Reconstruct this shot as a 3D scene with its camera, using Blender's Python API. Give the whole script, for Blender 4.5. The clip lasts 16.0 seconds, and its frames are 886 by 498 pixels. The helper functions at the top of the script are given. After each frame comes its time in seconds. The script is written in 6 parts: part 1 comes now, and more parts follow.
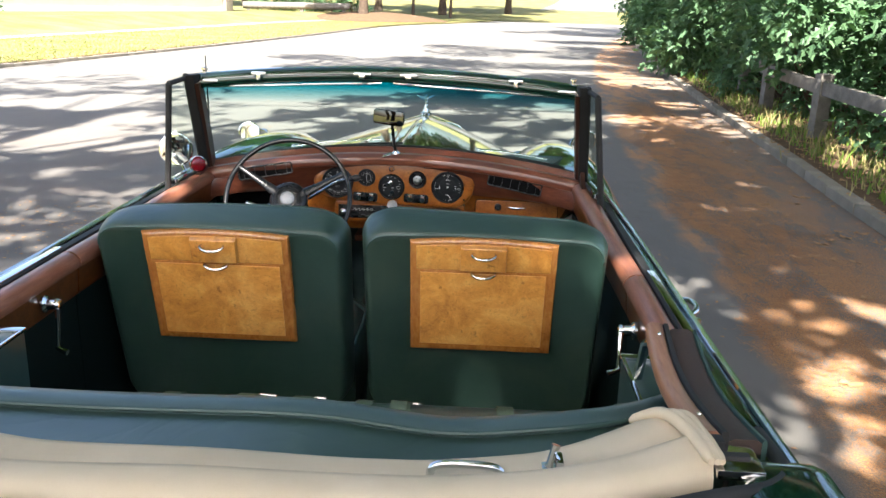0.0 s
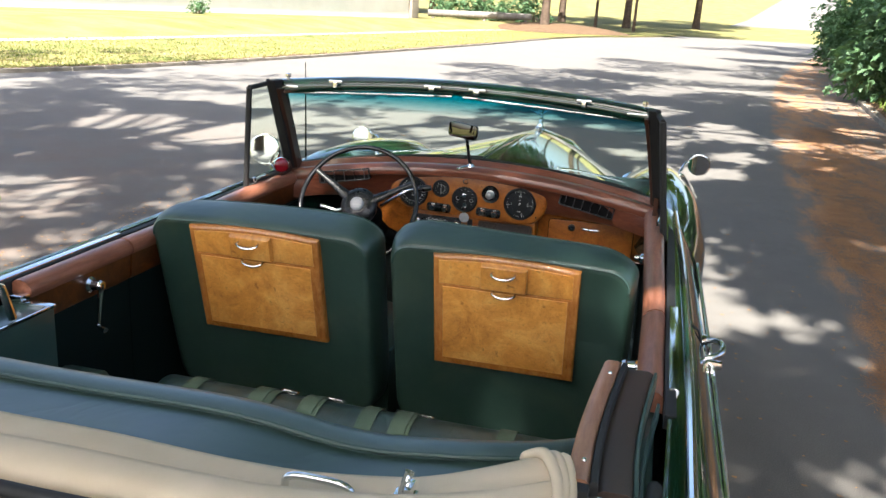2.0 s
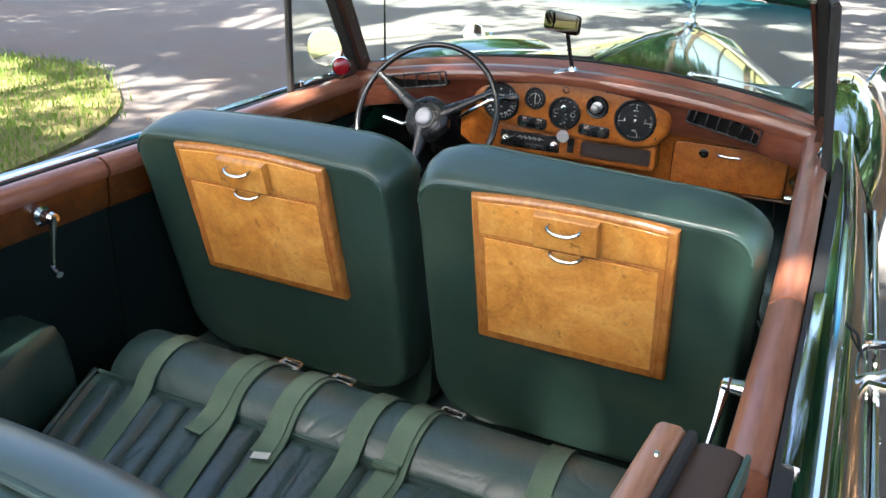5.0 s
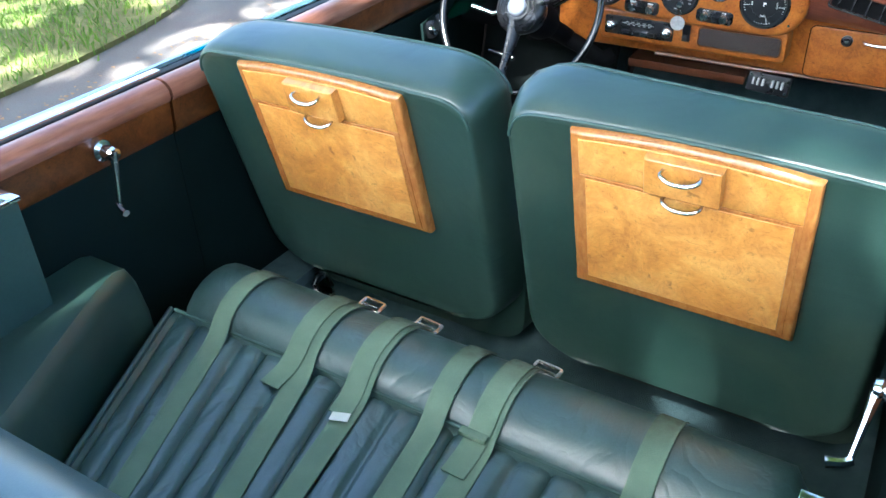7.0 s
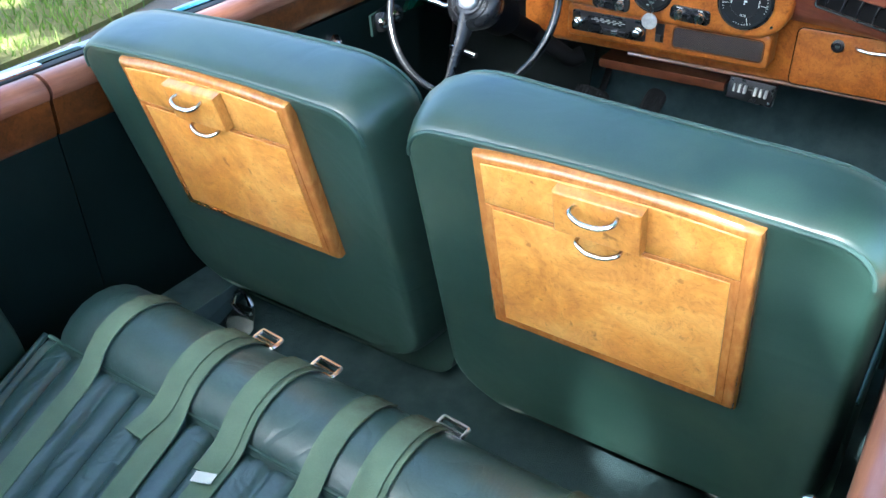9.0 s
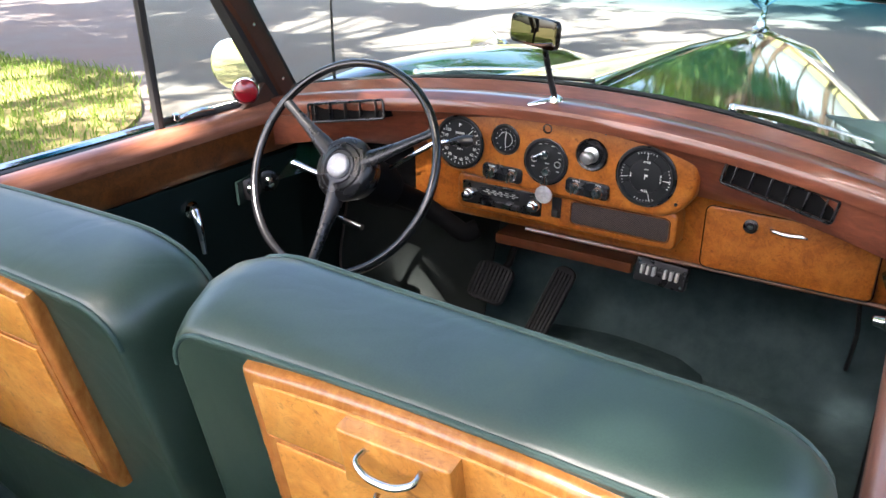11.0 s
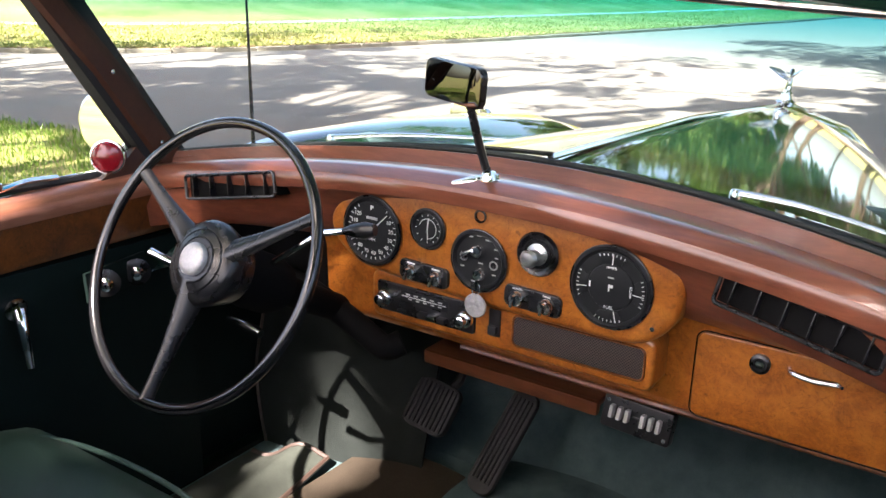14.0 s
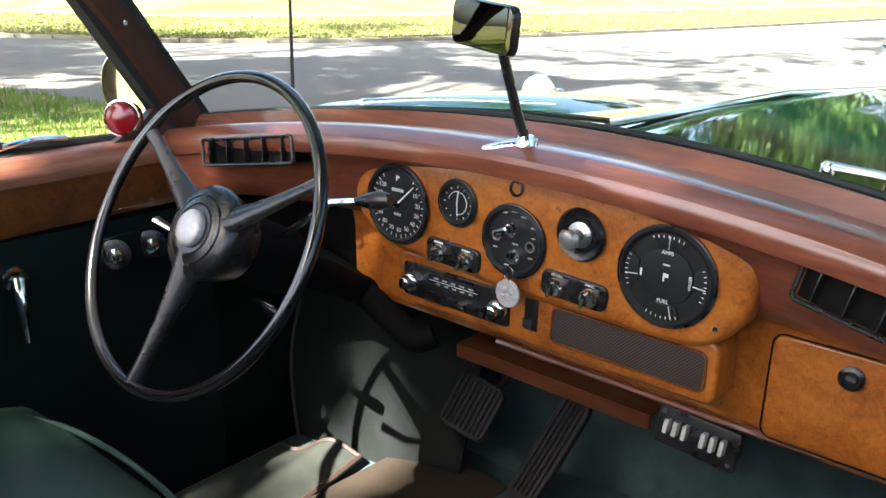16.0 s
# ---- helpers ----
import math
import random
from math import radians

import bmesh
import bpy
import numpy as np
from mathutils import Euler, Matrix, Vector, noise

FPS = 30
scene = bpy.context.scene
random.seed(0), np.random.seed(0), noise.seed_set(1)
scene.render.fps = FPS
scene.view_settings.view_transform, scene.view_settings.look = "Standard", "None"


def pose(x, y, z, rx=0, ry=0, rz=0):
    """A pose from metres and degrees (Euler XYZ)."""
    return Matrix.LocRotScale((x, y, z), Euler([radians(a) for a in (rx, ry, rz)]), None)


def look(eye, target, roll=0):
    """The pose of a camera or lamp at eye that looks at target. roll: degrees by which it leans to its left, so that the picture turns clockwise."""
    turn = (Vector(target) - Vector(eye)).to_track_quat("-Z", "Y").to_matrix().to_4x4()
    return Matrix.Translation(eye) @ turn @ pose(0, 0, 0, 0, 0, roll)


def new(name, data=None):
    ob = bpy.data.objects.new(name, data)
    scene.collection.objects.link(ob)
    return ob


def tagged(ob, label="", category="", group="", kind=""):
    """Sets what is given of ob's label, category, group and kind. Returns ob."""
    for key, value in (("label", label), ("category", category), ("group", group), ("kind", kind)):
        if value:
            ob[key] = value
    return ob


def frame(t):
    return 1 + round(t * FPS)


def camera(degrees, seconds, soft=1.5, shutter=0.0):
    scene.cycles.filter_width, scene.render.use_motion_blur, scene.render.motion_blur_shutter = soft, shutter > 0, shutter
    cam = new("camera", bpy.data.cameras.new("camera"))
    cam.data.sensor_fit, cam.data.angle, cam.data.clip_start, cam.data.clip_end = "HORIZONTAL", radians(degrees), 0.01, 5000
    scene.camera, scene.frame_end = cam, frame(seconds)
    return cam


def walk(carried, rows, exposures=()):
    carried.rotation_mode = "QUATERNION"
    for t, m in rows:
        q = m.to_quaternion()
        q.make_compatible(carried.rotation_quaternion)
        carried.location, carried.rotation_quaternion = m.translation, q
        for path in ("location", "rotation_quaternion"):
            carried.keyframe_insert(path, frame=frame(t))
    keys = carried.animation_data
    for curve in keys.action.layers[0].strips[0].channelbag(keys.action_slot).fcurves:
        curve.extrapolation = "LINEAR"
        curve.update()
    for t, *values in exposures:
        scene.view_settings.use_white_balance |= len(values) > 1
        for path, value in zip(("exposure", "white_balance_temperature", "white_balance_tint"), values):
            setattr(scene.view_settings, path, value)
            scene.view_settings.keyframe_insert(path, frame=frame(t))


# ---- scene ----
cam = camera(55.5, 16.0)
PATH = [
    (0, (0.321, -2.14, 1.897), (0.25, -0.221, 1.336), 1.7),
    (0.5, (0.405, -2.197, 1.91), (0.26, -0.281, 1.353), 2.0),
    (1, (0.481, -2.207, 1.924), (0.241, -0.299, 1.375), 1.8),
    (1.5, (0.595, -2.141, 1.938), (0.243, -0.249, 1.395), 2.5),
    (2, (0.697, -2.081, 1.928), (0.237, -0.215, 1.373), 3.2),
    (2.5, (0.753, -2.01, 1.908), (0.191, -0.182, 1.322), 2.6),
    (3, (0.775, -1.87, 1.872), (0.151, -0.069, 1.267), 2.2),
    (3.2, (0.782, -1.812, 1.86), (0.141, -0.018, 1.253), 2.2),
    (5.3, (0.752, -1.342, 1.814), (-0.08, 0.281, 0.994), 0.8),
    (5.5, (0.742, -1.321, 1.82), (-0.123, 0.271, 0.973), 0.1),
    (6, (0.704, -1.245, 1.834), (-0.227, 0.271, 0.919), -1.1),
    (6.5, (0.673, -1.19, 1.857), (-0.258, 0.269, 0.855), -1.6),
    (7, (0.658, -1.152, 1.879), (-0.256, 0.255, 0.79), -2.4),
    (7.5, (0.65, -1.107, 1.892), (-0.255, 0.278, 0.768), -2.8),
    (8, (0.66, -1.014, 1.877), (-0.259, 0.336, 0.723), -3.0),
    (8.5, (0.675, -0.923, 1.851), (-0.258, 0.416, 0.695), -2.7),
    (9, (0.706, -0.851, 1.817), (-0.241, 0.514, 0.704), -1.8),
    (9.5, (0.742, -0.79, 1.782), (-0.23, 0.635, 0.77), -1.4),
    (10, (0.74, -0.722, 1.759), (-0.235, 0.779, 0.866), -0.5),
    (10.2, (0.73, -0.68, 1.747), (-0.241, 0.842, 0.886), -0.2),
    (12.3, (0.698, -0.249, 1.702), (-0.263, 1.353, 0.987), 1.0),
    (12.5, (0.704, -0.22, 1.692), (-0.277, 1.373, 0.984), 1.1),
    (13, (0.713, -0.139, 1.662), (-0.315, 1.432, 0.974), 0.9),
    (13.5, (0.673, -0.05, 1.634), (-0.377, 1.524, 0.987), 1.0),
    (14, (0.635, 0.019, 1.617), (-0.419, 1.605, 1.005), 1.4),
    (14.5, (0.628, 0.067, 1.591), (-0.443, 1.643, 0.981), 1.5),
    (15, (0.632, 0.116, 1.569), (-0.49, 1.652, 0.951), 1.3),
    (15.5, (0.626, 0.169, 1.561), (-0.56, 1.655, 0.941), 1.3),
    (16, (0.609, 0.208, 1.538), (-0.613, 1.663, 0.912), 1.4),
]
walk(cam, [(t, look(eye, target, roll)) for t, eye, target, roll in PATH],
     [(0.0, 2.56, 6150, 10), (1.5, 2.40, 6150, 10), (3.2, 2.34, 6250, 10), (5.5, 3.15, 6050, 10), (6.2, 3.20, 5950, 9), (7.0, 3.80, 5250, 3), (9.4, 3.82, 5250, 3), (10.0, 3.65, 5650, 9), (12.5, 3.30, 6550, 21), (14.0, 3.25, 6600, 20), (16.0, 3.25, 6350, 13)])

# ---- daylight ----
SUN_DIR = Vector((0.05, 0.63, -0.74)).normalized()      # the way the light travels
sun = new("sun", bpy.data.lights.new("sun", "SUN"))
sun.data.energy, sun.data.angle, sun.data.color = 5.0, radians(0.6), (1.0, 0.93, 0.82)
sun.matrix_world = SUN_DIR.to_track_quat("-Z", "Y").to_matrix().to_4x4()
world = bpy.data.worlds.new("sky")
scene.world = world
world.use_nodes = True
_sky = world.node_tree.nodes.new("ShaderNodeTexSky")
_sky.sky_type, _sky.sun_disc, _sky.dust_density = "NISHITA", False, 4.2
_sky.sun_elevation = math.asin(-SUN_DIR.z)
_sky.sun_rotation = math.atan2(-SUN_DIR.x, -SUN_DIR.y)
world.node_tree.links.new(_sky.outputs[0], world.node_tree.nodes["Background"].inputs[0])
world.node_tree.nodes["Background"].inputs[1].default_value = 0.085


# ---- materials ----
def graph(name):
    m = bpy.data.materials.new(name)
    m.use_nodes = True
    nt = m.node_tree
    return m, nt, nt.nodes["Principled BSDF"]


def node(nt, kind, **values):
    n = nt.nodes.new(kind)
    for key, value in values.items():
        n.inputs[key.replace("_", " ")].default_value = value
    return n


def ramp(nt, source, stops):
    r = nt.nodes.new("ShaderNodeValToRGB")
    while len(r.color_ramp.elements) < len(stops):
        r.color_ramp.elements.new(0.5)
    for e, (p, c) in zip(r.color_ramp.elements, stops):
        e.position, e.color = p, (*c, 1)
    nt.links.new(source, r.inputs[0])
    return r.outputs[0]


def coords(nt, stretch=(1, 1, 1)):
    tc = nt.nodes.new("ShaderNodeTexCoord")
    mp = nt.nodes.new("ShaderNodeMapping")
    mp.inputs["Scale"].default_value = stretch
    nt.links.new(tc.outputs["Object"], mp.inputs[0])
    return mp.outputs[0]


def noise_of(nt, at, scale, detail=4, rough=0.6, distort=0.0):
    n = node(nt, "ShaderNodeTexNoise", Scale=scale, Detail=detail, Roughness=rough, Distortion=distort)
    nt.links.new(at, n.inputs["Vector"])
    return n.outputs["Fac"]


def mixed(nt, fac, a, b, blend="MIX"):
    m = nt.nodes.new("ShaderNodeMix")
    m.data_type, m.blend_type = "RGBA", blend
    for sock, v in ((m.inputs[0], fac), (m.inputs[6], a), (m.inputs[7], b)):
        if isinstance(v, (int, float)):
            sock.default_value = v
        elif isinstance(v, tuple):
            sock.default_value = (*v, 1)
        else:
            nt.links.new(v, sock)
    return m.outputs[2]


def bumped(nt, bsdf, height, strength, distance):
    b = node(nt, "ShaderNodeBump", Strength=strength, Distance=distance)
    nt.links.new(height, b.inputs["Height"])
    nt.links.new(b.outputs[0], bsdf.inputs["Normal"])


def surface(name, dark, light, scale=6.0, fine=90.0, rough=0.5, spread=0.15, bump=0.2, deep=0.001, metal=0.0, coat=0.0,
            spec=0.5, stretch=(1, 1, 1), random_hue=0.0, creases=0.0, scuff=None):
    """Two scales of mottling in colour and gloss, and a fine relief."""
    m, nt, b = graph(name)
    at = coords(nt, stretch)
    big, small = noise_of(nt, at, scale), noise_of(nt, at, fine, 3)
    col = ramp(nt, big, [(0.3, dark), (0.7, light)])
    col = mixed(nt, 0.25, col, ramp(nt, small, [(0.35, dark), (0.65, light)]))
    if random_hue:
        oi = nt.nodes.new("ShaderNodeObjectInfo")
        col = mixed(nt, random_hue, col, ramp(nt, oi.outputs["Random"], [(0, dark), (1, light)]))
    if scuff:
        # cloudy rubbed patches
        rub = ramp(nt, noise_of(nt, at, 3.2, 5, 0.6, 0.8), [(0.5, (0, 0, 0)), (0.74, (0.6, 0.6, 0.6))])
        col = mixed(nt, rub, col, scuff)
    nt.links.new(col, b.inputs["Base Color"])
    r = node(nt, "ShaderNodeMapRange", To_Min=max(0.02, rough - spread), To_Max=min(1, rough + spread))
    nt.links.new(big, r.inputs[0])
    nt.links.new(r.outputs[0], b.inputs["Roughness"])
    b.inputs["Metallic"].default_value, b.inputs["Coat Weight"].default_value = metal, coat
    b.inputs["Coat Roughness"].default_value = 0.04
    b.inputs["Specular IOR Level"].default_value = spec
    if creases:
        # long soft creases over the fine grain
        fold = ramp(nt, noise_of(nt, at, creases, 3, 0.55, 1.6), [(0.42, (1, 1, 1)), (0.5, (0, 0, 0)), (0.58, (1, 1, 1))])
        lay = node(nt, "ShaderNodeMath", )
        lay.operation = "MULTIPLY_ADD"
        nt.links.new(small, lay.inputs[0])
        lay.inputs[1].default_value = 0.25
        nt.links.new(fold, lay.inputs[2])
        bumped(nt, b, lay.outputs[0], bump, deep)
    elif bump:
        bumped(nt, b, small, bump, deep)
    return m


def leafy(name, dark, light, scale, through_light=0.35):
    """Leaves: mottled colour, a waxy face, and some light through the blade."""
    m = surface(name, dark, light, scale, scale * 12, 0.5, 0.12, 0, spec=0.35)
    nt = m.node_tree
    b = nt.nodes["Principled BSDF"]
    col = b.inputs["Base Color"].links[0].from_socket
    isl = nt.nodes.new("ShaderNodeNewGeometry")
    col = mixed(nt, 0.55, col, ramp(nt, isl.outputs["Random Per Island"], [(0, dark), (1, light)]))
    nt.links.new(col, b.inputs["Base Color"])
    tr = nt.nodes.new("ShaderNodeBsdfTranslucent")
    nt.links.new(mixed(nt, 1.0, col, (1.15, 1.35, 0.7), "MULTIPLY"), tr.inputs[0])
    mix = nt.nodes.new("ShaderNodeMixShader")
    mix.inputs[0].default_value = through_light
    nt.links.new(b.outputs[0], mix.inputs[1])
    nt.links.new(tr.outputs[0], mix.inputs[2])
    nt.links.new(mix.outputs[0], nt.nodes["Material Output"].inputs[0])
    return m


def burl(name, dark, mid, light, scale=9.0, rough=0.28, coat=0.6, wild=1.0):
    """Burr walnut: clouded figure, dark knots, lacquer."""
    m, nt, b = graph(name)
    at = coords(nt)
    cloud = noise_of(nt, at, scale, 6, 0.62, 1.2)
    fleck = noise_of(nt, at, scale * 9, 4, 0.7, 0.6)
    swirl = noise_of(nt, at, scale * 3, 5, 0.7, 3.5)
    col = ramp(nt, cloud, [(0.28, dark), (0.5, mid), (0.72, light)])
    col = mixed(nt, 0.45 * wild, col, ramp(nt, swirl, [(0.3, dark), (0.55, mid), (0.75, light)]))
    knots = ramp(nt, fleck, [(0.30, (0.12, 0.08, 0.06)), (0.40, (1, 1, 1))])
    col = mixed(nt, 0.4, col, knots, "MULTIPLY")
    eyes = ramp(nt, noise_of(nt, at, scale * 4.5, 2, 0.5, 0.3), [(0.24, (0.25, 0.16, 0.1)), (0.31, (1, 1, 1))])
    col = mixed(nt, 0.55, col, eyes, "MULTIPLY")
    veins = ramp(nt, noise_of(nt, at, scale * 1.6, 3, 0.5, 5.0), [(0.485, (1, 1, 1)), (0.5, (0.35, 0.25, 0.2)), (0.515, (1, 1, 1))])
    col = mixed(nt, 0.45 * wild, col, veins, "MULTIPLY")
    nt.links.new(col, b.inputs["Base Color"])
    b.inputs["Roughness"].default_value, b.inputs["Coat Weight"].default_value = rough, coat
    b.inputs["Coat Roughness"].default_value = 0.08
    bumped(nt, b, fleck, 0.06, 0.001)
    return m


def veined(name, dark, mid, light, stretch, rough=0.25, coat=0.7):
    """Straight-grained polished wood."""
    m, nt, b = graph(name)
    at = coords(nt, stretch)
    grain = noise_of(nt, at, 30, 5, 0.65, 0.4)
    cloud = noise_of(nt, coords(nt), 5, 3)
    col = ramp(nt, grain, [(0.3, dark), (0.5, mid), (0.7, light)])
    col = mixed(nt, 0.35, col, ramp(nt, cloud, [(0.3, dark), (0.7, light)]))
    nt.links.new(col, b.inputs["Base Color"])
    b.inputs["Roughness"].default_value, b.inputs["Coat Weight"].default_value = rough, coat
    b.inputs["Coat Roughness"].default_value = 0.1
    bumped(nt, b, grain, 0.05, 0.0008)
    return m


LEATHER = surface("green leather", (0.0125, 0.033, 0.0245), (0.032, 0.066, 0.05), 5, 420, 0.40, 0.16, 0.3, 0.0014, spec=0.95, creases=2.6, scuff=(0.062, 0.088, 0.052))
SEAM = surface("green piping", (0.03, 0.064, 0.054), (0.05, 0.094, 0.08), 8, 300, 0.45, 0.08, 0.2, 0.0004)
WORN = surface("worn green leather", (0.021, 0.05, 0.047), (0.048, 0.093, 0.09), 9, 260, 0.38, 0.1, 0.35, 0.0025, spec=0.9, creases=5.0)
# paler and bluer than LEATHER: the sky's sheen on the crest, put into colour
CREST = surface("green leather with painted sky sheen", (0.038, 0.072, 0.073), (0.064, 0.105, 0.108), 6, 380, 0.36, 0.1, 0.25, 0.001, spec=0.9)
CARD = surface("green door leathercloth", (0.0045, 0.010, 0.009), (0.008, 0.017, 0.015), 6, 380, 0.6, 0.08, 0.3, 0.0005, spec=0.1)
CASE = surface("green painted metal", (0.03, 0.062, 0.054), (0.046, 0.088, 0.076), 6, 200, 0.32, 0.1, 0.1, 0.0005, coat=0.4)
CARPET = surface("dark green carpet", (0.042, 0.076, 0.079), (0.096, 0.146, 0.152), 14, 700, 0.95, 0.04, 0.8, 0.004, spec=0.15)
WEB = surface("olive webbing", (0.115, 0.17, 0.122), (0.17, 0.24, 0.168), 12, 500, 0.8, 0.08, 0.5, 0.001, spec=0.2)
# brown grime where the straps bend over the front of the bench
_nt = WEB.node_tree
_b = _nt.nodes["Principled BSDF"]
_at = coords(_nt)
_sep = _nt.nodes.new("ShaderNodeSeparateXYZ")
_nt.links.new(_at, _sep.inputs[0])
_near = node(_nt, "ShaderNodeMapRange", From_Min=-0.2, From_Max=-0.08)
_nt.links.new(_sep.outputs[1], _near.inputs[0])
_soil = mixed(_nt, 1.0, _near.outputs[0], ramp(_nt, noise_of(_nt, _at, 35, 5, 0.7), [(0.3, (0.2, 0.2, 0.2)), (0.65, (1, 1, 1))]), "MULTIPLY")
_nt.links.new(mixed(_nt, _soil, _b.inputs["Base Color"].links[0].from_socket, (0.045, 0.034, 0.02)), _b.inputs["Base Color"])
BURL = burl("burr walnut", (0.12, 0.032, 0.006), (0.35, 0.108, 0.016), (0.54, 0.2, 0.035), 13.0)
BURL_PALE = burl("pale burr walnut", (0.36, 0.125, 0.022), (0.68, 0.30, 0.056), (0.86, 0.49, 0.14), 9.0, wild=0.7)
BURL_DARK = burl("dark burr walnut", (0.045, 0.013, 0.005), (0.15, 0.044, 0.01), (0.28, 0.09, 0.02), 15.0)
MOULD = veined("walnut moulding", (0.27, 0.088, 0.018), (0.41, 0.155, 0.034), (0.54, 0.245, 0.06), (3, 3, 1))
MAHOGANY = veined("red mahogany", (0.09, 0.024, 0.013), (0.155, 0.044, 0.023), (0.225, 0.075, 0.038), (0.4, 3, 3), 0.28, 0.6)
CAPWOOD = veined("reddish door capping", (0.17, 0.055, 0.028), (0.27, 0.1, 0.055), (0.36, 0.15, 0.09), (3, 0.35, 3), 0.4, 0.35)
TANWOOD = veined("pale tan timber", (0.2, 0.085, 0.045), (0.33, 0.155, 0.09), (0.43, 0.225, 0.14), (3, 0.35, 3), 0.42, 0.25)
CANVAS = surface("beige hood cloth", (0.55, 0.44, 0.30), (0.68, 0.57, 0.42), 4, 900, 0.9, 0.05, 0.25, 0.0008, spec=0.15)
CHROME = surface("chrome", (0.72, 0.72, 0.72), (0.82, 0.82, 0.82), 20, 200, 0.09, 0.05, 0.02, 0.0003, metal=1.0)
MIRROR = surface("mirror glass", (0.86, 0.87, 0.87), (0.9, 0.9, 0.9), 3, 40, 0.02, 0.01, 0, metal=1.0)
PAINT = surface("green car paint", (0.004, 0.024, 0.014), (0.006, 0.032, 0.019), 3, 60, 0.05, 0.025, 0, coat=1.0)
BLACK = surface("black plastic", (0.008, 0.008, 0.009), (0.016, 0.016, 0.017), 20, 300, 0.28, 0.08, 0.1, 0.0004)
GLOSS = surface("glossy black wheel rim", (0.005, 0.005, 0.006), (0.01, 0.01, 0.011), 20, 300, 0.14, 0.04, 0.03, 0.0003, coat=0.4)
# black trim; its near-black also stands in for shade in vents and under the dash
MATT = surface("matt black trim and shade", (0.003, 0.003, 0.0035), (0.006, 0.006, 0.006), 20, 300, 0.8, 0.08, 0.2, 0.0005, spec=0.08)
DIMGLASS = surface("dipped mirror glass", (0.11, 0.11, 0.105), (0.14, 0.14, 0.13), 3, 40, 0.02, 0.01, 0, metal=1.0)
SILVER = surface("worn silver", (0.4, 0.4, 0.39), (0.62, 0.62, 0.6), 60, 300, 0.3, 0.1, 0.3, 0.0006, metal=0.85)
DARKTRIM = surface("dark pillar timber", (0.042, 0.016, 0.009), (0.08, 0.031, 0.017), 5, 120, 0.4, 0.12, 0.2, 0.0008)
SATIN = surface("rubbed chrome", (0.55, 0.53, 0.52), (0.7, 0.68, 0.66), 60, 300, 0.24, 0.08, 0.1, 0.0003, metal=1.0)
FOB = surface("stamped pale metal", (0.34, 0.34, 0.35), (0.56, 0.55, 0.55), 120, 400, 0.42, 0.1, 0.4, 0.0006, metal=0.35)
RUBBER = surface("black rubber", (0.01, 0.01, 0.01), (0.022, 0.022, 0.022), 12, 160, 0.7, 0.12, 0.3, 0.001)
DIAL = surface("black dial face", (0.01, 0.011, 0.012), (0.015, 0.016, 0.017), 8, 90, 0.45, 0.05, 0, spec=0.25)
WHITE = surface("white dial marks", (0.72, 0.72, 0.68), (0.8, 0.8, 0.76), 20, 100, 0.6, 0.05, 0)
GREY = surface("grey switch plastic", (0.4, 0.4, 0.38), (0.5, 0.5, 0.48), 20, 100, 0.5, 0.1, 0)
SHELF = veined("dark shelf timber", (0.036, 0.011, 0.005), (0.078, 0.025, 0.01), (0.125, 0.044, 0.018), (0.4, 3, 3), 0.3, 0.5)
def woven(name, thread, hole, pitch):
    """A punched or woven screen: dark round holes in rows between lighter threads."""
    m, nt, b = graph(name)
    sep = nt.nodes.new("ShaderNodeSeparateXYZ")
    nt.links.new(coords(nt), sep.inputs[0])
    waves = []
    for k, axis in ((1.0, 0), (0.5, 2)):
        sc = node(nt, "ShaderNodeMath")
        sc.operation = "MULTIPLY"
        nt.links.new(sep.outputs[axis], sc.inputs[0])
        sc.inputs[1].default_value = 2 * math.pi / pitch
        sn = node(nt, "ShaderNodeMath")
        sn.operation = "SINE"
        nt.links.new(sc.outputs[0], sn.inputs[0])
        waves.append(sn)
    both = node(nt, "ShaderNodeMath")
    both.operation = "MULTIPLY"
    nt.links.new(waves[0].outputs[0], both.inputs[0])
    nt.links.new(waves[1].outputs[0], both.inputs[1])
    nt.links.new(ramp(nt, both.outputs[0], [(0.0, thread), (0.35, hole)]), b.inputs["Base Color"])
    b.inputs["Roughness"].default_value = 0.7
    b.inputs["Specular IOR Level"].default_value = 0.2
    return m


MESHCLOTH = woven("speaker mesh", (0.06, 0.046, 0.04), (0.006, 0.005, 0.005), 0.0042)
HIDE = surface("brown hide", (0.034, 0.02, 0.015), (0.062, 0.038, 0.028), 8, 240, 0.6, 0.12, 0.4, 0.001)
RED = surface("red lens", (0.2, 0.004, 0.009), (0.27, 0.006, 0.013), 30, 200, 0.15, 0.05, 0.1, 0.001, coat=0.5)


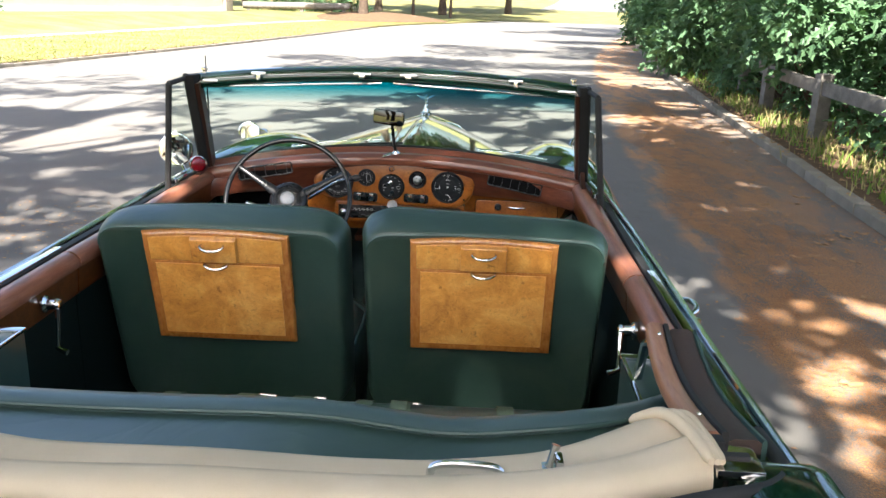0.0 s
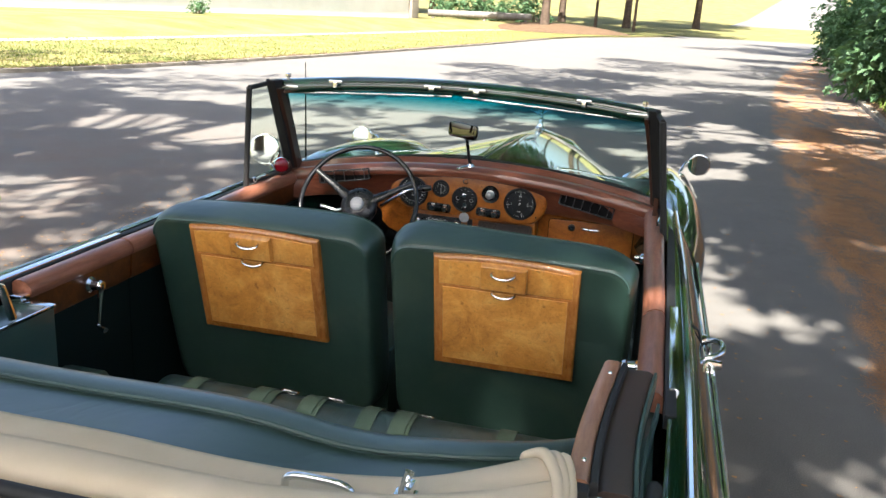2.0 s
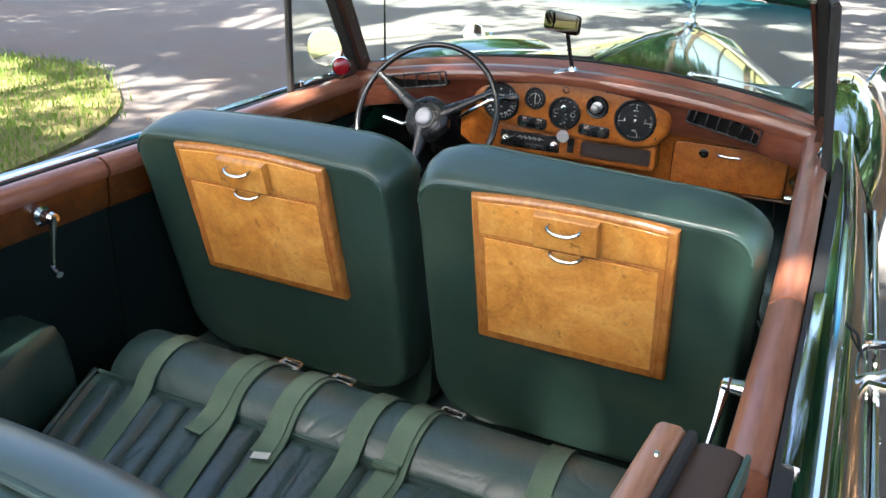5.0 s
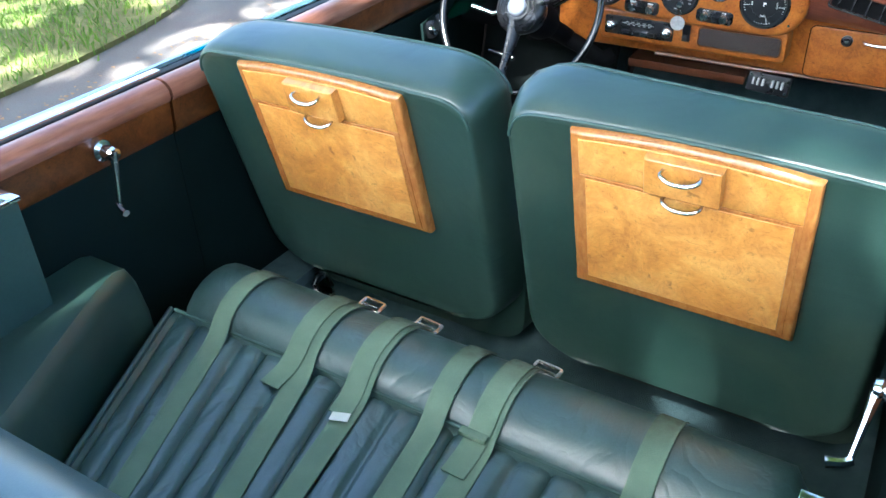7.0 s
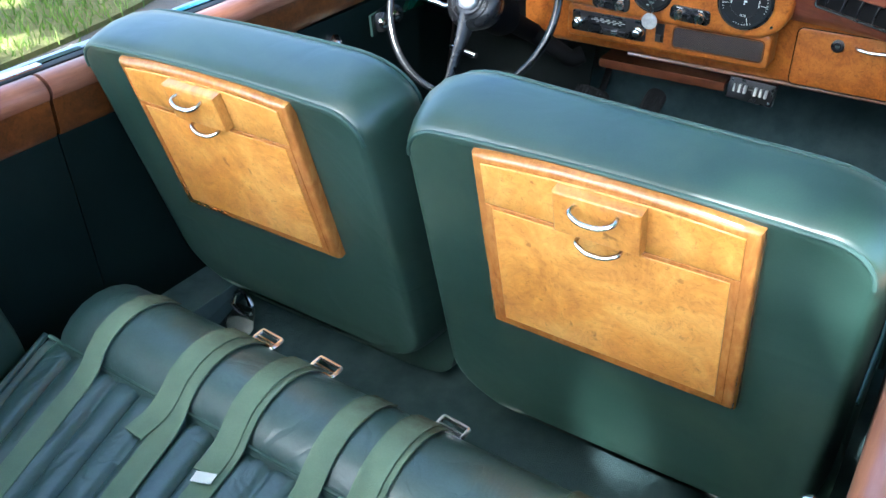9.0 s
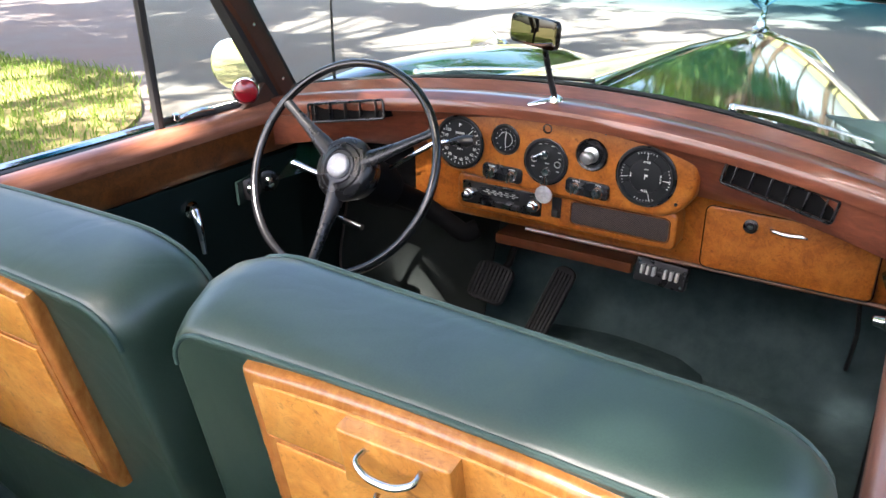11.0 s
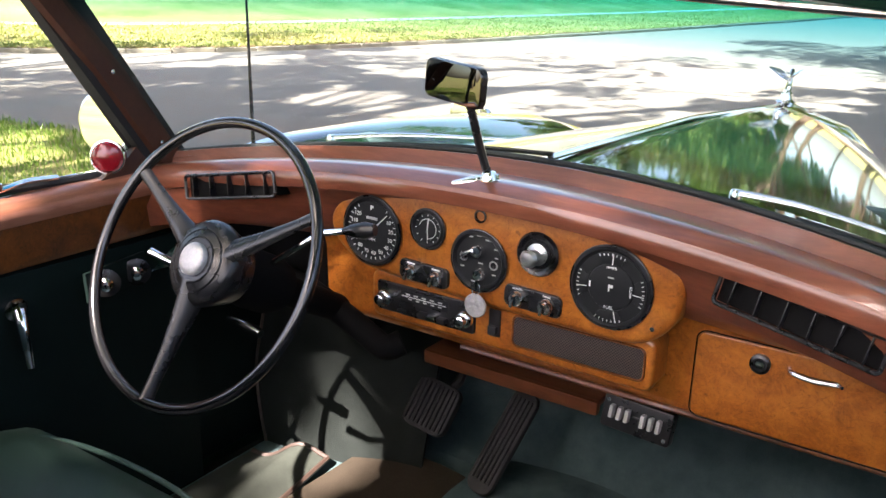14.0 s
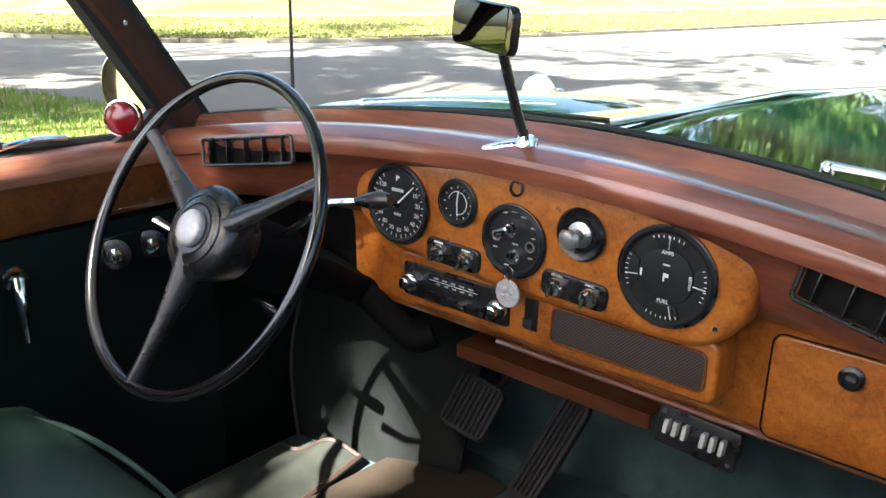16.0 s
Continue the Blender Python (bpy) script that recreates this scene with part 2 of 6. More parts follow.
def glass(name, tint):
    m, nt, b = graph(name)
    b.inputs["Base Color"].default_value = (*tint, 1)
    b.inputs["Transmission Weight"].default_value, b.inputs["Roughness"].default_value, b.inputs["IOR"].default_value = 1.0, 0.0, 1.0001
    gloss = node(nt, "ShaderNodeBsdfGlossy", Roughness=0.01)
    lw = node(nt, "ShaderNodeLayerWeight", Blend=0.35)
    fac = node(nt, "ShaderNodeMapRange", From_Min=0.0, From_Max=1.0, To_Min=0.025, To_Max=0.28)
    power = nt.nodes.new("ShaderNodeMath")
    power.operation = "POWER"
    power.inputs[1].default_value = 3.0
    nt.links.new(lw.outputs["Facing"], power.inputs[0])
    nt.links.new(power.outputs[0], fac.inputs[0])
    mix = nt.nodes.new("ShaderNodeMixShader")
    clear = nt.nodes.new("ShaderNodeBsdfTransparent")
    clear.inputs[0].default_value = (*tint, 1)
    nt.links.new(fac.outputs[0], mix.inputs[0])
    nt.links.new(clear.outputs[0], mix.inputs[1])
    nt.links.new(gloss.outputs[0], mix.inputs[2])
    nt.links.new(mix.outputs[0], nt.nodes["Material Output"].inputs[0])
    return m, nt, clear


GLASS, _, _ = glass("clear glass", (0.9, 0.95, 0.92))
SCREEN, _nt, _clear = glass("windscreen glass", (0.9, 0.95, 0.93))
_geo = _nt.nodes.new("ShaderNodeTexCoord")
_sep = _nt.nodes.new("ShaderNodeSeparateXYZ")
_nt.links.new(_geo.outputs["Object"], _sep.inputs[0])
_band = node(_nt, "ShaderNodeMapRange", From_Min=1.53, From_Max=1.607)
_nt.links.new(_sep.outputs[2], _band.inputs[0])
_nt.links.new(mixed(_nt, _band.outputs[0], (0.9, 0.95, 0.93), (0.03, 0.46, 0.55)), _clear.inputs[0])


# ---- mesh tools ----
def grp(name, label="", category="", group="", at=(0, 0, 0)):
    ob = new(name)
    ob.location = at
    ob.empty_display_size = 0.1
    return tagged(ob, label, category, group)


def mesh_of(name, bm, material, angle=40):
    me = bpy.data.meshes.new(name)
    bmesh.ops.recalc_face_normals(bm, faces=bm.faces)
    bm.to_mesh(me)
    bm.free()
    me.polygons.foreach_set("use_smooth", [True] * len(me.polygons))
    me.set_sharp_from_angle(angle=radians(angle))
    me.materials.append(material)
    return me


def part(name, bm, material, parent=None, label="", angle=40):
    """Links a bmesh as one mesh object under a thing or under a part."""
    ob = new(name, mesh_of(name, bm, material, angle))
    if parent:
        ob.parent = parent
    return tagged(ob, label)


def put(bm, m):
    bm.transform(m)
    return bm


def join(*bms):
    out = bms[0]
    for b in bms[1:]:
        me = bpy.data.meshes.new("t")
        b.to_mesh(me)
        b.free()
        out.from_mesh(me)
        bpy.data.meshes.remove(me)
    return out


def box(c, s, bevel=0.0, seg=2, m=None):
    bm = bmesh.new()
    bmesh.ops.create_cube(bm, size=1)
    bm.transform(Matrix.Diagonal((*s, 1)))
    if bevel:
        bmesh.ops.bevel(bm, geom=bm.edges[:], offset=bevel, segments=seg, profile=0.7, affect="EDGES")
    bm.transform(Matrix.Translation(c) if m is None else m @ Matrix.Translation(c))
    return bm


def loft(rings, closed=True, caps=True):
    """Skin over rings of equally many points."""
    bm = bmesh.new()
    rows = [[bm.verts.new(p) for p in r] for r in rings]
    n = len(rows[0])
    for a, b in zip(rows, rows[1:]):
        for i in range(n if closed else n - 1):
            j = (i + 1) % n
            bm.faces.new((a[i], a[j], b[j], b[i]))
    if caps and closed:
        bm.faces.new(rows[0][::-1])
        bm.faces.new(rows[-1])
    return bm


def thick(bm, depth, toward=(0, 0, -1)):
    """Gives an open sheet a thickness; the given sheet stays as the outer face and the body grows toward a side."""
    bmesh.ops.recalc_face_normals(bm, faces=bm.faces)
    bm.normal_update()
    if sum((f.normal * f.calc_area() for f in bm.faces), Vector()).dot(Vector(toward)) > 0:
        bmesh.ops.reverse_faces(bm, faces=bm.faces)
        bm.normal_update()
    twin = {v: bm.verts.new(v.co - v.normal * depth) for v in bm.verts[:]}
    rim = [(e.verts[0], e.verts[1]) for e in bm.edges if e.is_boundary]
    for f in bm.faces[:]:
        bm.faces.new([twin[v] for v in reversed(f.verts)])
    for p, q in rim:
        bm.faces.new((p, q, twin[q], twin[p]))
    return bm


def tube(points, radius, seg=10, closed=False, flat=1.0):
    """A round bar along points; radius may be one for each point."""
    pts = [Vector(p) for p in points]
    n = len(pts)
    rad = radius if isinstance(radius, (list, tuple)) else [radius] * n
    rings, side = [], None
    for i, p in enumerate(pts):
        a = pts[(i - 1) % n] if (closed or i) else p
        b = pts[(i + 1) % n] if (closed or i < n - 1) else p
        t = (b - a).normalized()
        if side is None:
            side = t.orthogonal().normalized()
        side = (side - t * side.dot(t)).normalized()
        up = t.cross(side)
        rings.append([p + rad[i] * (math.cos(2 * math.pi * k / seg) * side + flat * math.sin(2 * math.pi * k / seg) * up) for k in range(seg)])
    if closed:
        rings.append(rings[0])
        bm = loft(rings, True, False)
        bmesh.ops.remove_doubles(bm, verts=bm.verts, dist=1e-6)
        return bm
    return loft(rings)


def smooth(points, n=8):
    """A flowing line through points."""
    P = [Vector(p) for p in points]
    P = [2 * P[0] - P[1]] + P + [2 * P[-1] - P[-2]]
    out = []
    for i in range(1, len(P) - 2):
        for k in range(n):
            t = k / n
            out.append(0.5 * (2 * P[i] + (P[i + 1] - P[i - 1]) * t + (2 * P[i - 1] - 5 * P[i] + 4 * P[i + 1] - P[i + 2]) * t * t
                              + (3 * P[i] - P[i - 1] - 3 * P[i + 1] + P[i + 2]) * t ** 3))
    return out + [P[-2]]


def lathe(profile, seg=32, m=None, caps=True):
    """Turns (radius, height) about z."""
    rings = [[(r * math.cos(2 * math.pi * k / seg), r * math.sin(2 * math.pi * k / seg), h) for k in range(seg)] for r, h in profile]
    bm = loft(rings, True, caps)
    bmesh.ops.remove_doubles(bm, verts=bm.verts, dist=1e-6)
    return put(bm, m) if m is not None else bm


def rrect(w, h, r, n=6):
    """A rectangle with round corners, about the origin."""
    out = []
    for cx, cy, a0 in ((w / 2 - r, h / 2 - r, 0), (r - w / 2, h / 2 - r, 90), (r - w / 2, r - h / 2, 180), (w / 2 - r, r - h / 2, 270)):
        for k in range(n + 1):
            a = radians(a0 + 90 * k / n)
            out.append((cx + r * math.cos(a), cy + r * math.sin(a)))
    return out


def plate(outline, depth, edge=0.003, m=None, steps=3):
    """A flat outline (x, z) given depth along y from 0 to depth, its face at y = 0 with rounded edges of radius edge."""
    pts = [Vector((x, 0, z)) for x, z in outline]
    n = len(pts)
    area = sum(pts[i].x * pts[(i + 1) % n].z - pts[(i + 1) % n].x * pts[i].z for i in range(n))
    turn = 1 if area > 0 else -1
    inward = []
    for i in range(n):
        e1, e2 = pts[i] - pts[i - 1], pts[(i + 1) % n] - pts[i]
        v = Vector((-(e1.normalized() + e2.normalized()).z, 0, (e1.normalized() + e2.normalized()).x)) * turn
        inward.append(v.normalized())
    rings = []
    for k in range(steps + 1):
        a = math.pi / 2 * k / steps
        rings.append([p + q * (edge * (1 - math.sin(a))) + Vector((0, edge * (1 - math.cos(a)), 0)) for p, q in zip(pts, inward)])
    rings.append([p + Vector((0, depth, 0)) for p in pts])
    bm = loft(rings)
    return put(bm, m) if m is not None else bm


def lerp(a, b, t):
    return a + (b - a) * t

# ---- ground, road, verges ----
def asphalt():
    m, nt, b = graph("worn asphalt")
    at = coords(nt)
    big, mid, fine = noise_of(nt, at, 0.35, 5), noise_of(nt, at, 3.5, 5), noise_of(nt, at, 170, 2)
    col = ramp(nt, big, [(0.3, (0.122, 0.112, 0.1)), (0.7, (0.182, 0.168, 0.15))])
    col = mixed(nt, 0.4, col, ramp(nt, mid, [(0.3, (0.09, 0.083, 0.076)), (0.7, (0.178, 0.166, 0.15))]))
    col = mixed(nt, 0.5, col, ramp(nt, fine, [(0.3, (0.078, 0.073, 0.066)), (0.5, (0.135, 0.127, 0.115)), (0.72, (0.28, 0.26, 0.235))]))
    # a drift of rusty pine needles along the kerb
    sep = nt.nodes.new("ShaderNodeSeparateXYZ")
    nt.links.new(at, sep.inputs[0])
    def calc(op, p, q):
        n = nt.nodes.new("ShaderNodeMath")
        n.operation = op
        for sock, v in zip(n.inputs, (p, q)):
            if isinstance(v, float):
                sock.default_value = v
            else:
                nt.links.new(v, sock)
        return n.outputs[0]
    yy = calc("MAXIMUM", sep.outputs[1], -4.0)
    from_kerb = calc("SUBTRACT", calc("SUBTRACT", calc("SUBTRACT", sep.outputs[0], calc("MULTIPLY", yy, 0.03)), calc("MULTIPLY", calc("MULTIPLY", yy, yy), 0.0019)), 3.75)
    wob = calc("MULTIPLY", calc("SUBTRACT", noise_of(nt, coords(nt, (0.4, 1, 1)), 0.9, 4), 0.5), 0.55)
    band = ramp(nt, node_range(nt, calc("ADD", from_kerb, wob), -2.4, 0.2), [(0.20, (0, 0, 0)), (0.26, (1, 1, 1)), (0.6, (0.9, 0.9, 0.9)), (0.88, (0.35, 0.35, 0.35))])
    ragged = ramp(nt, noise_of(nt, coords(nt, (1.6, 0.5, 1)), 1.7, 6, 0.7), [(0.43, (0.1, 0.1, 0.1)), (0.55, (1, 1, 1))])
    strew = ramp(nt, noise_of(nt, at, 60, 3, 0.8), [(0.38, (0.12, 0.12, 0.12)), (0.52, (1, 1, 1))])
    fac = mixed(nt, 1.0, mixed(nt, 1.0, band, ragged, "MULTIPLY"), strew, "MULTIPLY")
    needle = ramp(nt, noise_of(nt, at, 90, 3), [(0.3, (0.2, 0.1, 0.046)), (0.7, (0.6, 0.3, 0.118))])
    # brown dust and crumbled leaves on the side by the grass corner
    side = ramp(nt, node_range(nt, sep.outputs[0], -9.0, -1.5), [(0.0, (0.8, 0.8, 0.8)), (0.6, (0.75, 0.75, 0.75)), (0.95, (0, 0, 0))])
    near = ramp(nt, node_range(nt, sep.outputs[1], 4.0, 12.0), [(0.0, (1, 1, 1)), (1.0, (0, 0, 0))])
    blot = ramp(nt, noise_of(nt, at, 1.1, 6, 0.7), [(0.38, (0.1, 0.1, 0.1)), (0.62, (1, 1, 1))])
    dusty = mixed(nt, 1.0, mixed(nt, 1.0, side, near, "MULTIPLY"), blot, "MULTIPLY")
    col = mixed(nt, dusty, col, ramp(nt, noise_of(nt, at, 70, 3), [(0.3, (0.09, 0.058, 0.042)), (0.7, (0.23, 0.165, 0.125))]))
    nt.links.new(mixed(nt, fac, col, needle), b.inputs["Base Color"])
    b.inputs["Roughness"].default_value, b.inputs["Specular IOR Level"].default_value = 0.85, 0.3
    bumped(nt, b, fine, 0.6, 0.006)
    return m


def node_range(nt, source, lo, hi):
    r = node(nt, "ShaderNodeMapRange", From_Min=lo, From_Max=hi)
    nt.links.new(source, r.inputs[0])
    return r.outputs[0]


ASPHALT = asphalt()
TURF = surface("turf soil", (0.07, 0.105, 0.026), (0.27, 0.21, 0.095), 0.45, 25, 0.95, 0.04, 0.8, 0.02, spec=0.1)
BLADE = leafy("grass blades", (0.062, 0.13, 0.015), (0.205, 0.27, 0.048), 0.7, 0.3)
BLEACHED = leafy("sun-bleached grass blades", (0.085, 0.14, 0.03), (0.33, 0.285, 0.11), 0.45, 0.25)
DRY = surface("dry grass", (0.24, 0.2, 0.08), (0.4, 0.34, 0.15), 2, 30, 0.8, 0.1, 0, spec=0.2)
SOIL = surface("leaf mould", (0.07, 0.045, 0.028), (0.17, 0.11, 0.065), 3, 60, 0.95, 0.04, 0.9, 0.02, spec=0.1)
KERBSTONE = surface("weathered kerb concrete", (0.14, 0.122, 0.098), (0.28, 0.25, 0.205), 3, 120, 0.9, 0.06, 0.7, 0.006, spec=0.2, random_hue=0.3)
GREYWOOD = surface("weathered grey timber", (0.12, 0.108, 0.095), (0.26, 0.235, 0.205), 5, 60, 0.9, 0.06, 0.8, 0.006, spec=0.15, stretch=(1, 1, 1))
FOLIAGE = leafy("dark broad leaves", (0.044, 0.098, 0.046), (0.13, 0.228, 0.106), 1.3, 0.22)
CANOPY = leafy("tree leaves", (0.03, 0.06, 0.014), (0.085, 0.14, 0.03), 0.9, 0.4)
BARK = surface("brown bark", (0.05, 0.036, 0.026), (0.13, 0.095, 0.07), 4, 40, 0.95, 0.04, 1.0, 0.03, spec=0.1)
RENDERWALL = surface("white rendered wall", (0.72, 0.7, 0.66), (0.82, 0.8, 0.77), 0.6, 30, 0.9, 0.05, 0.3, 0.004)
CONCRETE = surface("pale path concrete", (0.24, 0.225, 0.2), (0.34, 0.32, 0.285), 1.2, 50, 0.9, 0.05, 0.4, 0.004)


def sheet(name, outline, z, material, depth=0.0):
    bm = bmesh.new()
    f = bm.faces.new([bm.verts.new((x, y, z)) for x, y in outline])
    if depth:
        r = bmesh.ops.extrude_face_region(bm, geom=[f])
        bmesh.ops.translate(bm, verts=[v for v in r["geom"] if isinstance(v, bmesh.types.BMVert)], vec=(0, 0, -depth))
    bmesh.ops.triangulate(bm, faces=[g for g in bm.faces if len(g.verts) > 4])
    ob = new(name, mesh_of(name, bm, material))
    return tagged(ob, kind="structure")


KERB_R = [(3.55, -60), (3.6, -20), (3.7, -5), (3.85, 2), (4.05, 6), (4.45, 10), (5.35, 19), (7.3, 36), (11, 60), (18, 100), (50, 260)]
KERB_F = [(-60, -3), (-30, 3.2), (-18, 8.4), (-14.3, 11.6), (-12.2, 17), (-10.6, 27), (-8.8, 44), (-6.2, 70), (3.0, 105), (30, 260)]
tagged(sheet("ground", [(-900, -900), (900, -900), (900, 900), (-900, 900)], -0.06, TURF), "dry summer turf reaching to the horizon")
road_line = smooth([(x, y, 0) for x, y in KERB_R], 4)
far_line = smooth([(x, y, 0) for x, y in KERB_F], 4)
tagged(sheet("road", [(p.x + 0.1, p.y) for p in road_line] + [(p.x - 0.1, p.y) for p in reversed(far_line)] + [(-60, -60)], 0.0, ASPHALT),
       "worn grey asphalt road with drifts of rusty pine needles")

# corner of grass beside the car, and the two long verges
ISLAND = [(-60, -60), (-4.1, -60), (-4.05, -10), (-4.05, 1.0), (-4.18, 2.2), (-4.47, 3.2), (-4.98, 4.0), (-5.76, 4.6), (-6.9, 5.1), (-11, 4.6), (-30, 0.0), (-60, -6)]
ISLAND = ISLAND[:3] + [(p.x, p.y) for p in smooth([(x, y, 0) for x, y in ISLAND[3:10]], 6)] + ISLAND[10:]
tagged(sheet("grass_corner", ISLAND, 0.035, TURF, 0.12), "lush green grass corner with a worn earth edge")
tagged(sheet("verge_right", [(p.x + 0.16, p.y) for p in road_line] + [(300, 260), (300, -60)], 0.10, SOIL, 0.2), "leaf-littered earth verge behind the kerb")
tagged(sheet("verge_far", [(p.x - 0.12, p.y) for p in far_line] + [(-60, 260), (-300, 260), (-300, -2)], 0.09, TURF, 0.2), "sunlit mown grass verge across the road")

edge = [p for p in far_line if p.y < 120]
tagged(sheet("verge_edge", [(p.x - 0.13, p.y) for p in edge] + [(p.x - 0.42 - .12 * math.sin(k * 1.7), p.y + .22) for k, p in reversed(list(enumerate(edge)))], 0.096, SOIL, 0.02), "bare brown earth along the far kerb")

def kerb(name, line, label, width, height, material, side, step=0.9, upto=60):
    """A row of kerb stones with open joints, along a line."""
    root = tagged(new(name), label, kind="structure")
    me = None
    pts, k = [Vector(p) for p in line], 0
    acc, last = 0.0, pts[0]
    stones = []
    for a, b in zip(pts, pts[1:]):
        d, length = (b - a).normalized(), (b - a).length
        while acc < length:
            stones.append((a + d * acc, d))
            acc += step
        acc -= length
    rng = random.Random(4)
    me = mesh_of("kerb_stone", box((0, 0, 0), (width, step - 0.02, height + 0.15), 0.022), material)
    for p, d in stones:
        if not -4 < p.y < upto or not -32 < p.x < 32:
            continue
        st = new("kerb_stone", me)
        st.parent = root
        st.matrix_basis = Matrix.Translation(p + Vector((side * width / 2, 0, (height - 0.15) / 2 + rng.uniform(-0.008, 0.006)))) @ Matrix.Rotation(
            math.atan2(-d.x, d.y) + rng.uniform(-0.012, 0.012), 4, "Z") @ Matrix.Rotation(rng.uniform(-0.02, 0.02), 4, "Y")
    return root


kerb("kerb_right", road_line, "weathered concrete kerb with leaves gathered against it", 0.17, 0.11, KERBSTONE, 1)
kerb("kerb_far", far_line, "low sun-bleached kerb with brown earth edge", 0.16, 0.09, KERBSTONE, -1)
path_pts = [Vector((x - 8.2, y + 3.9, 0.1)) for x, y in KERB_F[1:]]
path_pts = smooth(path_pts, 4)
tagged(sheet("footpath", [(p.x + 0.7, p.y) for p in path_pts] + [(p.x - 0.7, p.y) for p in reversed(path_pts)], 0.105, CONCRETE, 0.02), "pale concrete footpath across the far lawn")


# ---- plants ----
def leaves(count, place, size, rng, lobes=1, droop=0.6):
    """Verts and faces of folded leaves; place(rng) gives the place of each."""
    verts, faces = [], []
    for _ in range(count):
        c, out = place(rng)
        s = size * rng.uniform(0.6, 1.25)
        d = Vector((rng.gauss(0, 1), rng.gauss(0, 1), rng.gauss(0, 0.6) - droop)).normalized()
        d = (d + out * 0.7).normalized()
        w = d.cross(Vector((rng.gauss(0, 0.5), rng.gauss(0, 0.5), 1))).normalized()
        up = w.cross(d)
        i = len(verts)
        if lobes == 1:
            pts = ((0, 0, 0), (0.35, 0.26, 0.07), (0.75, 0.2, 0.02), (1, 0, -0.1), (0.75, -0.2, 0.02), (0.35, -0.26, 0.07))
            tri = ((0, 1, 2, 3), (0, 3, 4, 5))
        else:
            pts = ((0, 0, 0), (0.2, 0.36, 0.05), (0.42, 0.16, 0.03), (0.62, 0.4, 0.0), (0.74, 0.14, 0), (1, 0, -0.12),
                   (0.74, -0.14, 0), (0.62, -0.4, 0.0), (0.42, -0.16, 0.03), (0.2, -0.36, 0.05))
            tri = ((0, 1, 2), (2, 3, 4), (0, 2, 4, 5), (0, 5, 6, 8), (6, 7, 8), (8, 9, 0))
        for a, b, e in pts:
            verts.append(c + s * (a * d + b * w + e * up))
        faces += [tuple(i + k for k in f) for f in tri]
    return verts, faces


def pydata(name, verts, faces, material, parent=None, label=""):
    me = bpy.data.meshes.new(name)
    me.from_pydata([tuple(v) for v in verts], [], faces)
    me.materials.append(material)
    ob = new(name, me)
    if parent:
        ob.parent = parent
    return tagged(ob, label)


def bush(name, at, size, count, seed, label, leaf=0.17):
    """Stems and a ragged mass of lobed leaves."""
    root = grp(name, label, "bush", "shrubs by the road", at=at)
    rng = random.Random(seed)
    sx, sy, sz = size
    lumps = [(Vector((rng.uniform(-0.5, 0.5) * sx, rng.uniform(-0.5, 0.5) * sy, rng.uniform(0.12, 0.95) * sz)), rng.uniform(0.16, 0.3) * min(sx, sy, sz) + 0.12) for _ in range(16)]

    def place(r):
        c, rad = r.choice(lumps)
        v = Vector((r.gauss(0, 1), r.gauss(0, 1), r.gauss(0, 0.8))).normalized()
        p = c + v * rad * (0.55 + 0.6 * r.random())
        p.z = max(0.03, p.z)
        return p, v
    pydata("foliage", *leaves(count, place, leaf, rng, 2), FOLIAGE, root)
    stems = []
    for c, rad in lumps[:9]:
        base = Vector((c.x * 0.25, c.y * 0.25, -0.1))
        stems.append(tube(smooth([base, lerp(base, c, 0.5) + Vector((rng.uniform(-.1, .1), rng.uniform(-.1, .1), 0.15)), c], 4), [0.03 * (1 - k / 10) + 0.006 for k in range(9)], 6))
    part("stem_cluster", join(*stems), BARK, root)
    return root


